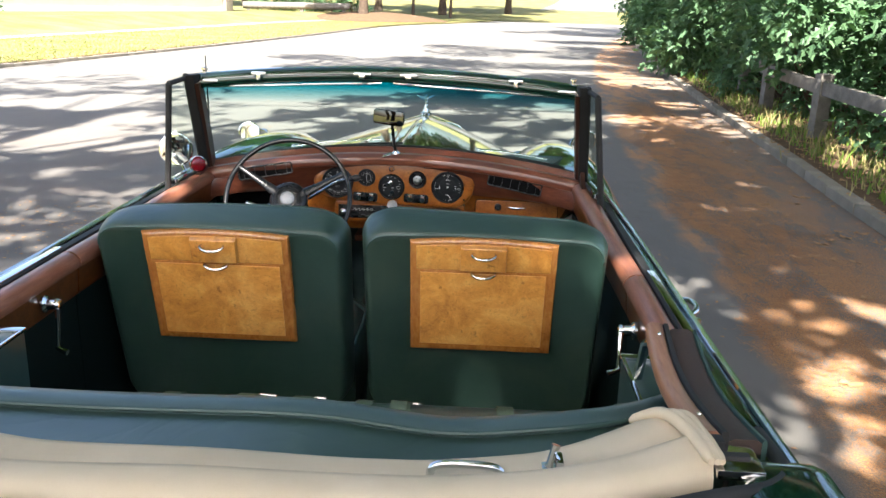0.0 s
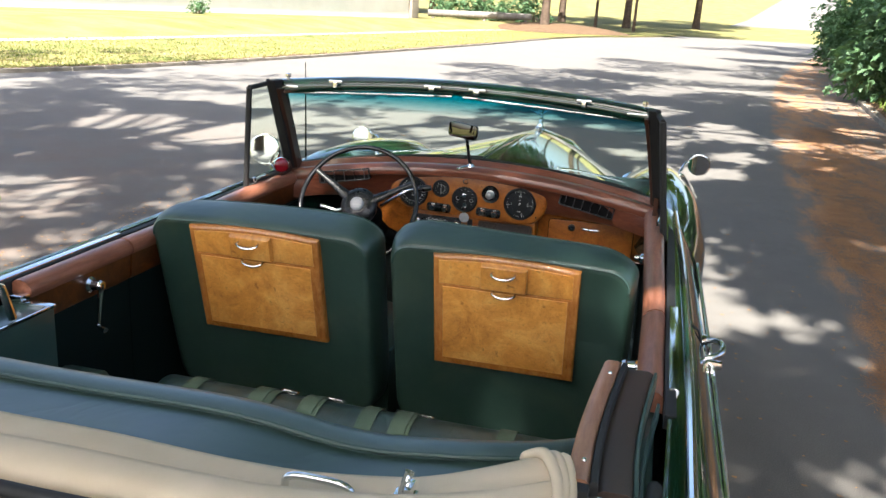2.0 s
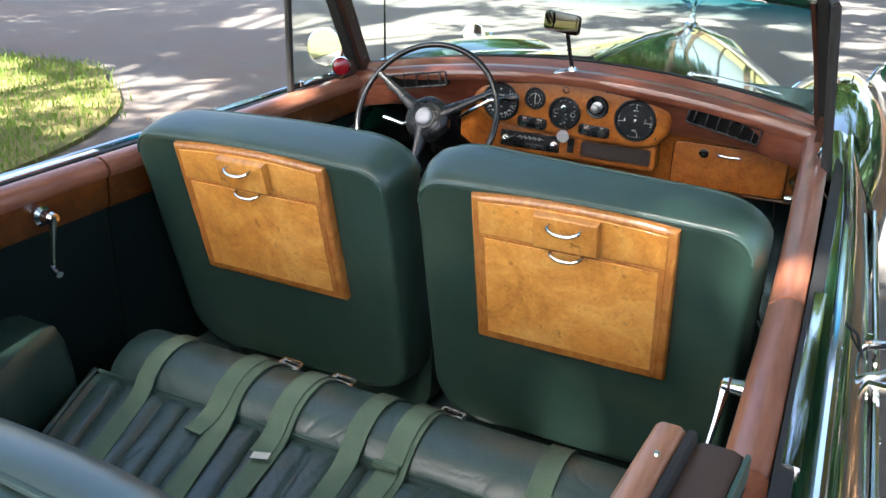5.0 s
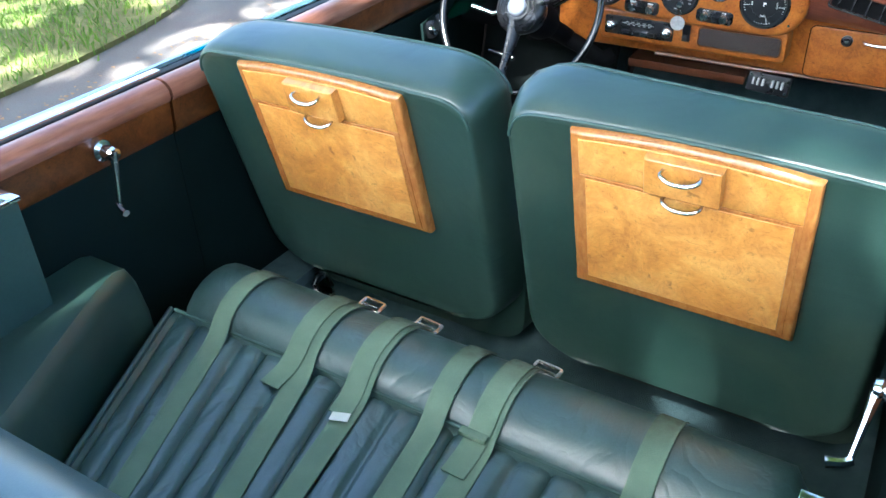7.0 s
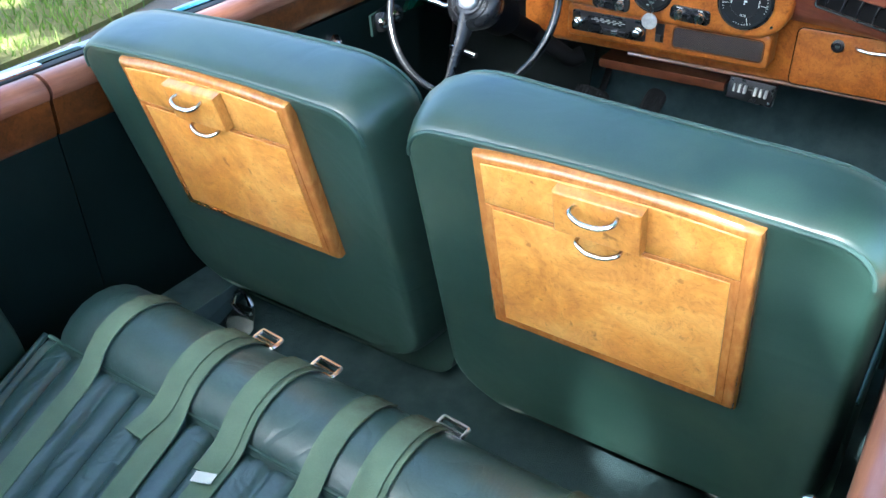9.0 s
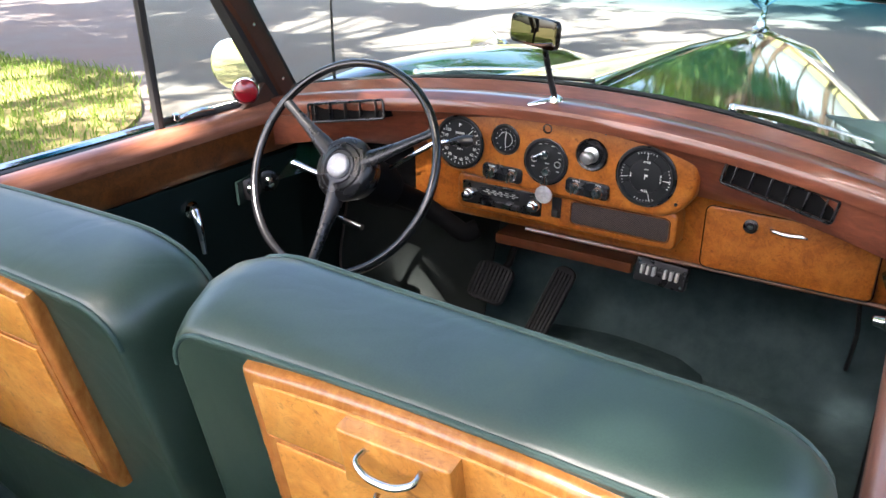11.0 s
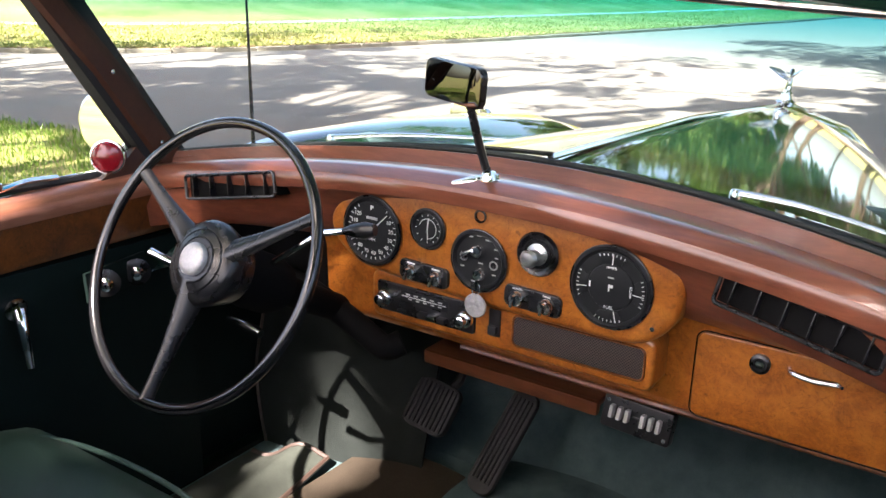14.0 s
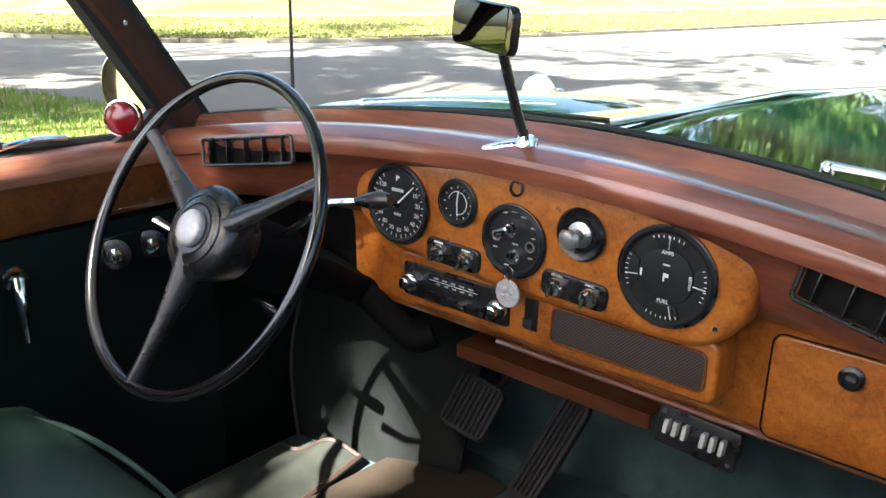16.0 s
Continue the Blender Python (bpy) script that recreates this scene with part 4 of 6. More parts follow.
# bonnet: a ridged lid falling to both sides and narrowing to the radiator
rows = []
for y, hw, zc, ze in ((1.32, .72, 1.322, 1.215), (1.65, .64, 1.318, 1.19), (2.05, .53, 1.304, 1.175), (2.45, .42, 1.284, 1.162), (2.72, .34, 1.264, 1.152), (3.0, .265, 1.236, 1.136)):
    rows.append([(hw * u, y, zc - (zc - ze) * (0.78 * abs(u) ** 1.08 + 0.22 * abs(u) ** 4)) for u in [k / 12 - 1 for k in range(25)]])
part("bonnet", thick(loft(rows, False, False), 0.015), PAINT, car, angle=70)
part("bonnet_hinge", tube([(0, 1.30, 1.33), (0, 2.05, 1.31), (0, 3.0, 1.242)], 0.006, 8), CHROME, car, "thin chrome centre hinge strip")
# scuttle between bonnet and screen
rows = []
for f in (0, .5, 1):
    rows.append([(x, lerp(bow(x, 1.245, 1.085, .72), 1.33, f), lerp(bow(x, 1.322, 1.262, .72), bow(x, 1.322, 1.222, .72), f)) for x in [.74 * (k / 10 - 1) for k in range(21)]])
part("scuttle", thick(loft(rows, False, False), 0.015), PAINT, car, angle=60)


def wing(s):
    rows = []
    for y, rx, rz, w in ((.86, .83, 1.2, .05), (1.1, .82, 1.225, .1), (1.45, .80, 1.255, .14), (1.8, .78, 1.25, .17), (2.2, .77, 1.215, .18), (2.6, .77, 1.16, .18), (2.95, .77, 1.07, .16), (3.2, .78, .9, .1), (3.26, .78, .7, .06)):
        pts = [(rx - w * 1.5, rz - .16), (rx - w, rz - .06), (rx - w * .5, rz - .012), (rx, rz), (rx + w * .4, rz - .03), (rx + .04 + w * .6, rz - .12), (rx + .05 + w * .6, rz - .3), (rx + .03 + w * .5, max(.42, rz - .6)), (rx + .02 + w * .3, max(.38, rz - .85))]
        rows.append([(s * x, .86 + 1.06 * (y - .86), z) for x, z in pts])
    return thick(loft(rows, False, False), 0.015, (-s, 0, -1))


for s in (-1, 1):
    part("front_wing", wing(s), PAINT, car, angle=60)
    # round mirror on a stalk on the wing
    at = Vector((.933, 2.66, 1.172) if s > 0 else (-.966, 2.556, 1.167))
    turn = Matrix.Translation(at) @ Vector((.17, -1, 0.05) if s < 0 else (-.02, -1, -.12)).to_track_quat("Z", "Y").to_matrix().to_4x4()
    m = part("wing_mirror", lathe([(0, -.045), (.025, -.04), (.05, -.02), (.06, 0), (.06, .006), (.055, .009)], 28, turn), CHROME, car, "round chrome wing mirror on a stalk")
    part("mirror_glass", lathe([(0, .01), (.054, .0095), (.054, .008), (0, .008)], 28, turn), MIRROR, m)
    part("mirror_stalk", tube(smooth([(s * .84, at.y - .06, 1.14), (s * .87, at.y - .01, 1.18), at + Vector((0, .04, 0))], 5), .008, 8), CHROME, m)
# radiator shell and winged mascot
part("radiator_shell", loft([[(x * w, y, z) for x, z in ((-1, .55), (-1, 1.10), (-.7, 1.175), (0, 1.234), (.7, 1.175), (1, 1.10), (1, .55))] for w, y in ((.27, 3.0), (.285, 3.04), (.285, 3.12), (.27, 3.14))]), CHROME, car)
for s in (-1, 1):
    part("headlamp", lathe([(0, -.1), (.09, -.06), (.115, 0), (.118, .015), (.1, .03), (.0, .045)], 28, Matrix.Translation((s * .6, 3.24, .88)) @ Matrix.Rotation(radians(-90), 4, "X")), CHROME, car)
mas = part("mascot", lathe([(.03, 1.262), (.034, 1.275), (.02, 1.283), (.016, 1.3), (.02, 1.305), (0, 1.308)], 20, Matrix.Translation((0, 3.04, -.027))), CHROME, car, "chrome winged radiator mascot")
part("mascot_figure", put(join(tube(smooth([(0, 2.9, 1.3), (.003, 2.905, 1.33), (0, 2.93, 1.36), (0, 2.945, 1.378)], 5), [.012, .013, .012, .011, .0105, .01, .01, .0095, .009, .009, .009, .0085, .008, .008, .008, .007], 8),
                          tube(smooth([(0, 2.92, 1.35), (-.03, 2.88, 1.375), (-.055, 2.85, 1.39)], 5), [.012, .013, .014, .014, .013, .012, .01, .008, .006, .005, .003], 8, flat=.35),
                          tube(smooth([(0, 2.92, 1.35), (.03, 2.88, 1.375), (.055, 2.85, 1.39)], 5), [.012, .013, .014, .014, .013, .012, .01, .008, .006, .005, .003], 8, flat=.35)), Matrix.Translation((0, .14, -.027))), CHROME, mas)
# wheels
for s in (-1, 1):
    for y in (-1.55, 2.4):
        ax = Matrix.Translation((s * .78, y, .37)) @ Matrix.Rotation(radians(90 * s), 4, "Y")
        w = part("wheel", lathe([(.2, -.1), (.33, -.1), (.362, -.07), (.37, 0), (.362, .07), (.33, .1), (.2, .1)], 36, ax), RUBBER, car)
        part("hubcap", lathe([(0, .11), (.1, .105), (.19, .08), (.2, .06), (.2, .05)], 28, ax), CHROME, w)
part("underbody", box((0, -.1, .36), (1.6, 5.6, .12), .03), RUBBER, car)

# -- cabin tub --
part("cabin_floor", box((0, -.35, .575), (1.5, 2.2, .05), .01), CARPET, car)
part("bulkhead", loft([[(-.74, y, .5), (.74, y, .5), (.72, y, 1.24), (-.72, y, 1.24)] for y in (1.66, 1.69)]), CARPET, car)
def taper(s, y):
    """How far the cabin side comes in towards the screen."""
    return .03 * max(0, (y + .1) / 1.15) ** 1.3


for s in (-1, 1):
    # door: trim card, burr fillet, capping; then the same behind the door cut
    for nm, y0, y1 in (("door_trim", -.055, 1.09), ("quarter_trim", -.545 if s > 0 else -.47, -.0565)):
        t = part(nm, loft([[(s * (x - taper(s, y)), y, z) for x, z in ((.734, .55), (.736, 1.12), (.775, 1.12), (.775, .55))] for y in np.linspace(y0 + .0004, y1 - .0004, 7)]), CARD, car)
        rows = []
        for y in np.linspace(y0 + .003, y1 - .003, 13):
            g = 0.012 * max(0, (y - .2) / .6)
            prof = [(.738, 1.115 + g), (.728, 1.13 + g), (.722, 1.2 + g)]
            prof2 = [(.742, 1.2 + g), (.745, 1.115 + g)]
            rows.append([(s * (x - taper(s, y)), y, z) for x, z in prof + prof2])
        part("burr_fillet", loft(rows), BURL_DARK, t)
        rows = []
        for y in np.linspace(y0 + .003, y1 - .003, 13):
            g = 0.012 * max(0, (y - .2) / .6)
            prof = [(.719, 1.196), (.714, 1.206), (.716, 1.22), (.726, 1.232), (.742, 1.239), (.758, 1.238), (.768, 1.23), (.77, 1.196)]
            rows.append([(s * (x - taper(s, y) * (1 if x < .75 else .6)), y, z + g) for x, z in prof])
        part("capping", loft(rows), CAPWOOD, t, "polished reddish wooden capping")
    # window slot seal and bright belt strip
    part("window_seal", box((s * .781, .22, 1.222), (.022, 1.7, .03), .004), RUBBER, car)
    part("belt_strip", tube([(s * .806, -1.26, 1.262), (s * .818, -.6, 1.236), (s * .82, -.1, 1.231), (s * .815, .4, 1.235), (s * .795, 1.05, 1.246)], .008, 8), CHROME, car, "bright chrome belt moulding")

# -- front seats --
def seat_outline(w, h, grow=0.0, soft=0.0, n=7):
    """Seat back seen from behind: z from 0 to h, a nearly flat top, shoulders that grow rounder with soft, round foot corners; narrower at the foot."""
    w, h = w + 2 * grow, h + grow
    rx, rz = .055 + .06 * soft, .05 + .012 * soft
    pts = []
    for sx, a0, ax, az, top in ((1, -90, .12, .1, False), (1, 0, rx, rz, True), (-1, 90, rx, rz, True), (-1, 180, .12, .1, False)):
        for k in range(n + 1):
            a = radians(a0 + 90 * k / n)
            pts.append((sx * (w / 2 - ax) + ax * math.cos(a), (h - az if top else az) + az * math.sin(a)))
        if a0 == 0:
            pts += [((w / 2 - rx) * (1 - k / 6), h) for k in range(1, 12)]
    return [(x * (1 - .025 * (1 - z / h) ** 1.3), z + (.012 * (1 - (2 * x / w) ** 2) if z > h * .5 else 0)) for x, z in pts]


def front_seat(xc, wide, y0, slope, label, table, sag):
    z0, h = 0.685, 0.603

    def place(x, d, z):
        # d: depth from the back face; the back leans so that its foot is further forward
        # the padded crown stands a little higher towards the middle of the car, and may sag between its ends
        inner = min(1, max(0, .5 - math.copysign(1, xc) * x / wide))
        crown = (.016 + .012 * inner) * min(1, max(0, d / .14)) * min(1, max(0, (z - .4) / .2))
        crown += .5 * sag * inner ** 3 * min(1, max(0, d / .05)) * min(1, max(0, (z - .4) / .2))
        crown -= .22 * sag * (1 - min(1, abs(2 * x / wide)) ** 2) * min(1, max(0, d / .05)) * min(1, max(0, (z - .4) / .2))
        return (xc + x, y0 + d + (h - z) * slope, z0 + z + crown)
    rings = []
    for d, g in ((.006, -.03), (.001, -.012), (0, -.004), (.002, .002), (.008, .007), (.03, .013), (.07, .02), (.11, .021), (.132, .016), (.142, .008), (.149, -.012), (.156, -.06), (.158, -.12)):
        rings.append([place(x, d, z) for x, z in seat_outline(wide, h, g, min(1, d / .13))])
    seat = part("front_seat", loft(rings), LEATHER, car, label, 50)
    pts = [place(x, .001, z) for x, z in seat_outline(wide, h, .001) if z > .22]
    part("piping", tube(pts, .0034, 8), SEAM, seat)
    pts = [place(x, .139, z) for x, z in seat_outline(wide, h, .0125, 1) if z > .25]
    part("piping", tube(pts, .004, 8), SEAM, seat)
    # cushion
    rows = []
    for y, zt, zb in ((.22, .86, .6), (.3, .89, .58), (.5, .9, .58), (.63, .895, .58), (.68, .88, .58), (.705, .85, .6), (.713, .8, .64)):
        rows.append([(xc + .345 * math.copysign(abs(math.cos(a)) ** .28, math.cos(a)), y0 + y - .13 * max(0, (y - .3) / .4) * abs(math.cos(a)) ** 5, (zt + zb) / 2 + (zt - zb) / 2 * math.copysign(abs(math.sin(a)) ** .45, math.sin(a))) for a in [2 * math.pi * k / 36 for k in range(36)]])
    part("seat_cushion", loft(rows), LEATHER, seat, angle=60)
    part("cushion_piping", tube(smooth([(xc - .337, y0 + .25, .875), (xc - .34, y0 + .46, .888), (xc - .318, y0 + .555, .884), (xc - .21, y0 + .668, .88), (xc, y0 + .698, .88), (xc + .21, y0 + .668, .88), (xc + .318, y0 + .555, .884), (xc + .34, y0 + .46, .888), (xc + .337, y0 + .25, .875)], 5), .0045, 8), SEAM, seat)
    # walnut picnic table let into the back
    tilt = Matrix.Translation((table, y0 - .014, 1.286)) @ Matrix.Rotation(math.atan(slope), 4, "X")
    W, H = .399, .348

    def arched(x0, x1, z0, z1, up, n=14):
        return [(x0, z0), (x1, z0)] + [(lerp(x1, x0, k / n), z1 + up * (1 - (2 * lerp(x1, x0, k / n) / W) ** 2)) for k in range(n + 1)]
    base = tilt @ Matrix.Translation((0, 0, 0))
    fr = part("table_frame", plate(arched(-W / 2, W / 2, -H, -.002, .012), .03, .012, base), MOULD, seat, "bevelled walnut frame")
    part("table_top_rail", plate(arched(-W / 2 + .018, W / 2 - .018, -.083, -.016, .012), .01, .0015, base @ Matrix.Translation((0, -.0025, 0))), BURL_PALE, seat, "pale burr walnut rail")
    part("table_border", plate([(-W / 2 + .018, -H + .014), (W / 2 - .018, -H + .014), (W / 2 - .018, -.086), (-W / 2 + .018, -.086)], .01, .001, base @ Matrix.Translation((0, -.0012, 0))), MOULD, seat)
    part("table_leaf", plate([(-W / 2 + .029, -H + .025), (W / 2 - .029, -H + .025), (W / 2 - .029, -.092), (-W / 2 + .029, -.092)], .008, .0015, base @ Matrix.Translation((0, -.0035, 0))), BURL_PALE, seat, "pale burr walnut folding table leaf")
    part("ashtray_drawer", plate(arched(-.062, .061, -.075, -.010, .004), .03, .004, base @ Matrix.Translation((0, -.022, 0))), BURL_PALE, seat, "small proud walnut ashtray drawer")
    for hz, hy in ((-.023, -.022), (-.088, -.0065)):
        pts = smooth([(-.030, hy + .001, hz + .004), (-.0305, hy - .013, hz + .002), (-.016, hy - .020, hz - .003), (0, hy - .0215, hz - .004), (.016, hy - .020, hz - .003), (.0305, hy - .013, hz + .002), (.030, hy + .001, hz + .004)], 4)
        n = len(pts)
        part("handle", put(tube(pts, [.0026 + .001 * math.sin(math.pi * k / (n - 1)) for k in range(n)], 8), base), SATIN, seat, "small chrome bow handle")
    return seat


front_seat(-.37, .655, .012, .25, "dark green leather front seat with walnut table behind", -.372, 0.0)
front_seat(.353, .642, .03, .205, "dark green leather front seat with walnut table behind", .351, .030)

# -- rear seat --
rows = []
for x in np.linspace(-.60, .66, 30):
    e = min(1, (x + .61) / .05, (.67 - x) / .05) ** .5
    c = Vector((x, -.175, .80))
    rows.append([c + Vector((0, .105 * e * math.cos(a), .088 * e * math.sin(a))) for a in [2 * math.pi * k / 20 for k in range(20)]])
rear = part("rear_cushion_roll", loft(rows), WORN, car, "worn green leather rear bench with rolled front", 60)
def narrow(x, y):
    return .3 + (x - .3) * (1 - .42 * max(0, -.255 - y))


rows = []
for y in np.linspace(-.9, -.255, 64):
    row = []
    for x in np.linspace(-.60, .66, 190):
        f = ((x + .03) / .062) % 1.0
        pleat = math.floor((x + .03) / .062)
        groove = -.009 * max(0, 1 - min(f, 1 - f) / .13) ** 1.2 + .0035 * math.sin(math.pi * f)
        # cross creases, different on each pleat
        groove -= .0022 * math.sin(math.pi * f) * max(0, math.sin(31 * y + 2.7 * pleat + 1.5 * math.sin(pleat * 1.9 + 5 * f))) ** 6
        # the bench narrows towards the back
        row.append((narrow(x, y), y, .83 - .05 * ((-.255 - y) / .6) + groove - .03 * max(0, (y + .30) / .045) ** 2 * .3))
    rows.append(row)
part("cushion_edge", tube([(narrow(-.605, y), y, .835 + .08 * (y + .27)) for y in (-.27, -.4, -.55, -.7, -.86)], .006, 12), WORN, rear)
part("pleated_cushion", thick(loft(rows, False, False), .04), WORN, rear, angle=80)
part("cushion_piping", tube([(-.59, -.268, .834), (0, -.268, .837), (.65, -.268, .834)], .0042, 8), SEAM, rear)
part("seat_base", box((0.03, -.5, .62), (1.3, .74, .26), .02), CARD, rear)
# rear seat back with rolled top
rows = []
for y, z in ((-.77, .78), (-.79, 1.0), (-.822, 1.16), (-.846, 1.222), (-.868, 1.252), (-.895, 1.271), (-.925, 1.28), (-.946, 1.276), (-.957, 1.266), (-1.05, 1.268), (-1.1, 1.27), (-1.14, 1.262)):
    row = []
    for x in np.linspace(-.68, .66, 60):
        wave = -.028 * math.exp(-((x - .3) / .16) ** 2) + .006 * math.sin(x * 5) - .01 * max(0, (abs(x) - .5) / .18)
        fwd = .09 * max(0, (abs(x) - .45) / .2) ** 2
        row.append((x, y + fwd, z + (wave if z > 1.1 else 0)))
    rows.append(row)
back = part("rear_seat_back", thick(loft(rows[:4], False, False), .03, (0, -.3, -1)), LEATHER, car, "green leather rear seat back with rolled top", 70)
# the crest's sky sheen is painted by its paler material
part("crest_roll", thick(loft(rows[3:9], False, False), .03, (0, -.3, -1)), CREST, back, "leather crest with pale sky sheen in its colour", 70)
part("back_shelf", thick(loft(rows[8:], False, False), .03, (0, -.3, -1)), LEATHER, back, angle=70)
part("back_piping", tube([(x, -.955 + .09 * max(0, (abs(x) - .45) / .2) ** 2, 1.272 - .028 * math.exp(-((x - .3) / .16) ** 2) + .006 * math.sin(x * 5) - .01 * max(0, (abs(x) - .5) / .18)) for x in np.linspace(-.67, .65, 50)], .0045, 8), SEAM, back)
for s in (-1, 1):
    arm = part("rear_armrest", loft([[(s * (.672 + e * w * x if x > -.5 else .672 - w + .45 * max(0, -.38 - y) * -1 + w * (1 + x)), y, .79 + h * z) for x, z in ((-.9, -.3), (-1, .3), (-1, .8), (-.93, .93), (-.75, 1), (.75, 1), (.93, .93), (1, .8), (1, -.3))] for y, w, h, e in ((-.86, .072, .165, 1), (-.6, .072, .175, 1), (-.42, .071, .182, 1), (-.36, .07, .184, 1), (-.335, .067, .176, 1), (-.322, .06, .15, 1), (-.31, .055, .08, 1), (-.305, .05, .0, 1))]), LEATHER, car)
    part("rear_side_bolster", lathe([(0, .075), (.035, .068), (.058, .045), (.066, 0), (.06, -.06), (.045, -.25), (0, -.28)], 20, Matrix.Translation((s * .592, -.86, 1.185))), LEATHER, car)

# -- dashboard --
# the fascia and what is fixed to it are drawn at seven eighths and set in place by this
FRONT = Matrix.Translation((-.0515, .1252, -.2243)) @ Matrix.Diagonal((1.136, 1.1, 1.13, 1))
DX = lambda n=29, half=.70: [half * (2 * k / (n - 1) - 1) for k in range(n)]
rows = []
for f_y, f_z in ((1.0, .0), (.98, .016), (.94, .023), (.91, .023), (.80, .005), (.775, .001), (.75, .001), (.5, .007), (.25, .009), (.13, .008), (.10, .006), (.0, -.007), (-.02, -.014), (-.025, -.027), (-.01, -.035), (.08, -.038)):
    rows.append([(x, lerp(bow(x, 1.05, 1.005, .72), bow(x, 1.232, 1.075, .72), f_y), lerp(bow(x, 1.327, 1.25, .72), bow(x, 1.312, 1.258, .72), f_y) + f_z) for x in DX(29, .725)])
dash = part("dash_top_roll", thick(loft(rows, False, False), .012), MAHOGANY, car, "polished red-brown wooden dashboard top", 24)
# fascia: a dark timber cove under the roll, burr walnut below
rows = []
for y, z, c in ((1.06, 1.303, .05), (1.09, 1.284, .085), (1.118, 1.25, .13), (1.135, 1.21, .14), (1.146, 1.172, .05)):
    rows.append([(x, y - c * (x / .72) ** 2, z + bow(x, 0, -.065, .72) * (1 if z > 1.2 else .5)) for x in DX(29, .72)])
part("dash_cove", thick(loft(rows, False, False), .012, (0, 1, 0)), MAHOGANY, car, "dark polished timber cove under the dashboard roll", 60)
rows = []
for y, z in ((.935, 1.238), (.946, 1.2), (.95, 1.1), (.953, 1.088), (.97, 1.082)):
    rows.append([(x, y, z + bow(x, 0, -.004)) for x in [lerp(-.30, .675, k / 24) for k in range(25)]])
fas = part("dash_fascia", thick(loft(rows, False, False), .012, (0, 1, 0)), BURL, car, "orange burr walnut dashboard fascia", 60)
# near-black box that paints in the shade below the fascia
part("dash_lower", box((-.52, 1.2, 1.1), (.46, .03, .2), .01), MATT, car)
# instrument pod: a proud board with round ends
P = [(.325, 1.272), (.318, 1.30), (.295, 1.325), (.25, 1.340), (.15, 1.345), (.04, 1.347), (-.08, 1.342), (-.16, 1.332), (-.205, 1.312), (-.230, 1.285), (-.234, 1.262), (-.222, 1.238), (-.19, 1.215), (-.15, 1.204), (-.05, 1.196), (.05, 1.192), (.15, 1.19), (.25, 1.19), (.292, 1.205), (.316, 1.235)]
pod = smooth([(x, 0, z) for x, z in P + P[:1]], 4)[:-1]
board = part("instrument_board", plate([(p.x, p.z) for p in pod], .075, .012, Matrix.Translation((0, .878, 0))), BURL, car, "burr walnut instrument board with rounded ends")
low = rrect(.455, .075, .014)
part("radio_panel", plate([(x + .065, z + 1.163) for x, z in low], .05, .006, Matrix.Translation((0, .893, 0))), BURL, board)
board.matrix_basis = fas.matrix_basis = FRONT

# -- windscreen --
def base_line(x):
    return Vector((x, bow(x, 1.24, 1.08, .72), bow(x, 1.334, 1.276, .72)))


def top_line(x):
    return Vector((x, bow(x, .855, .822), bow(x, 1.63, 1.592)))


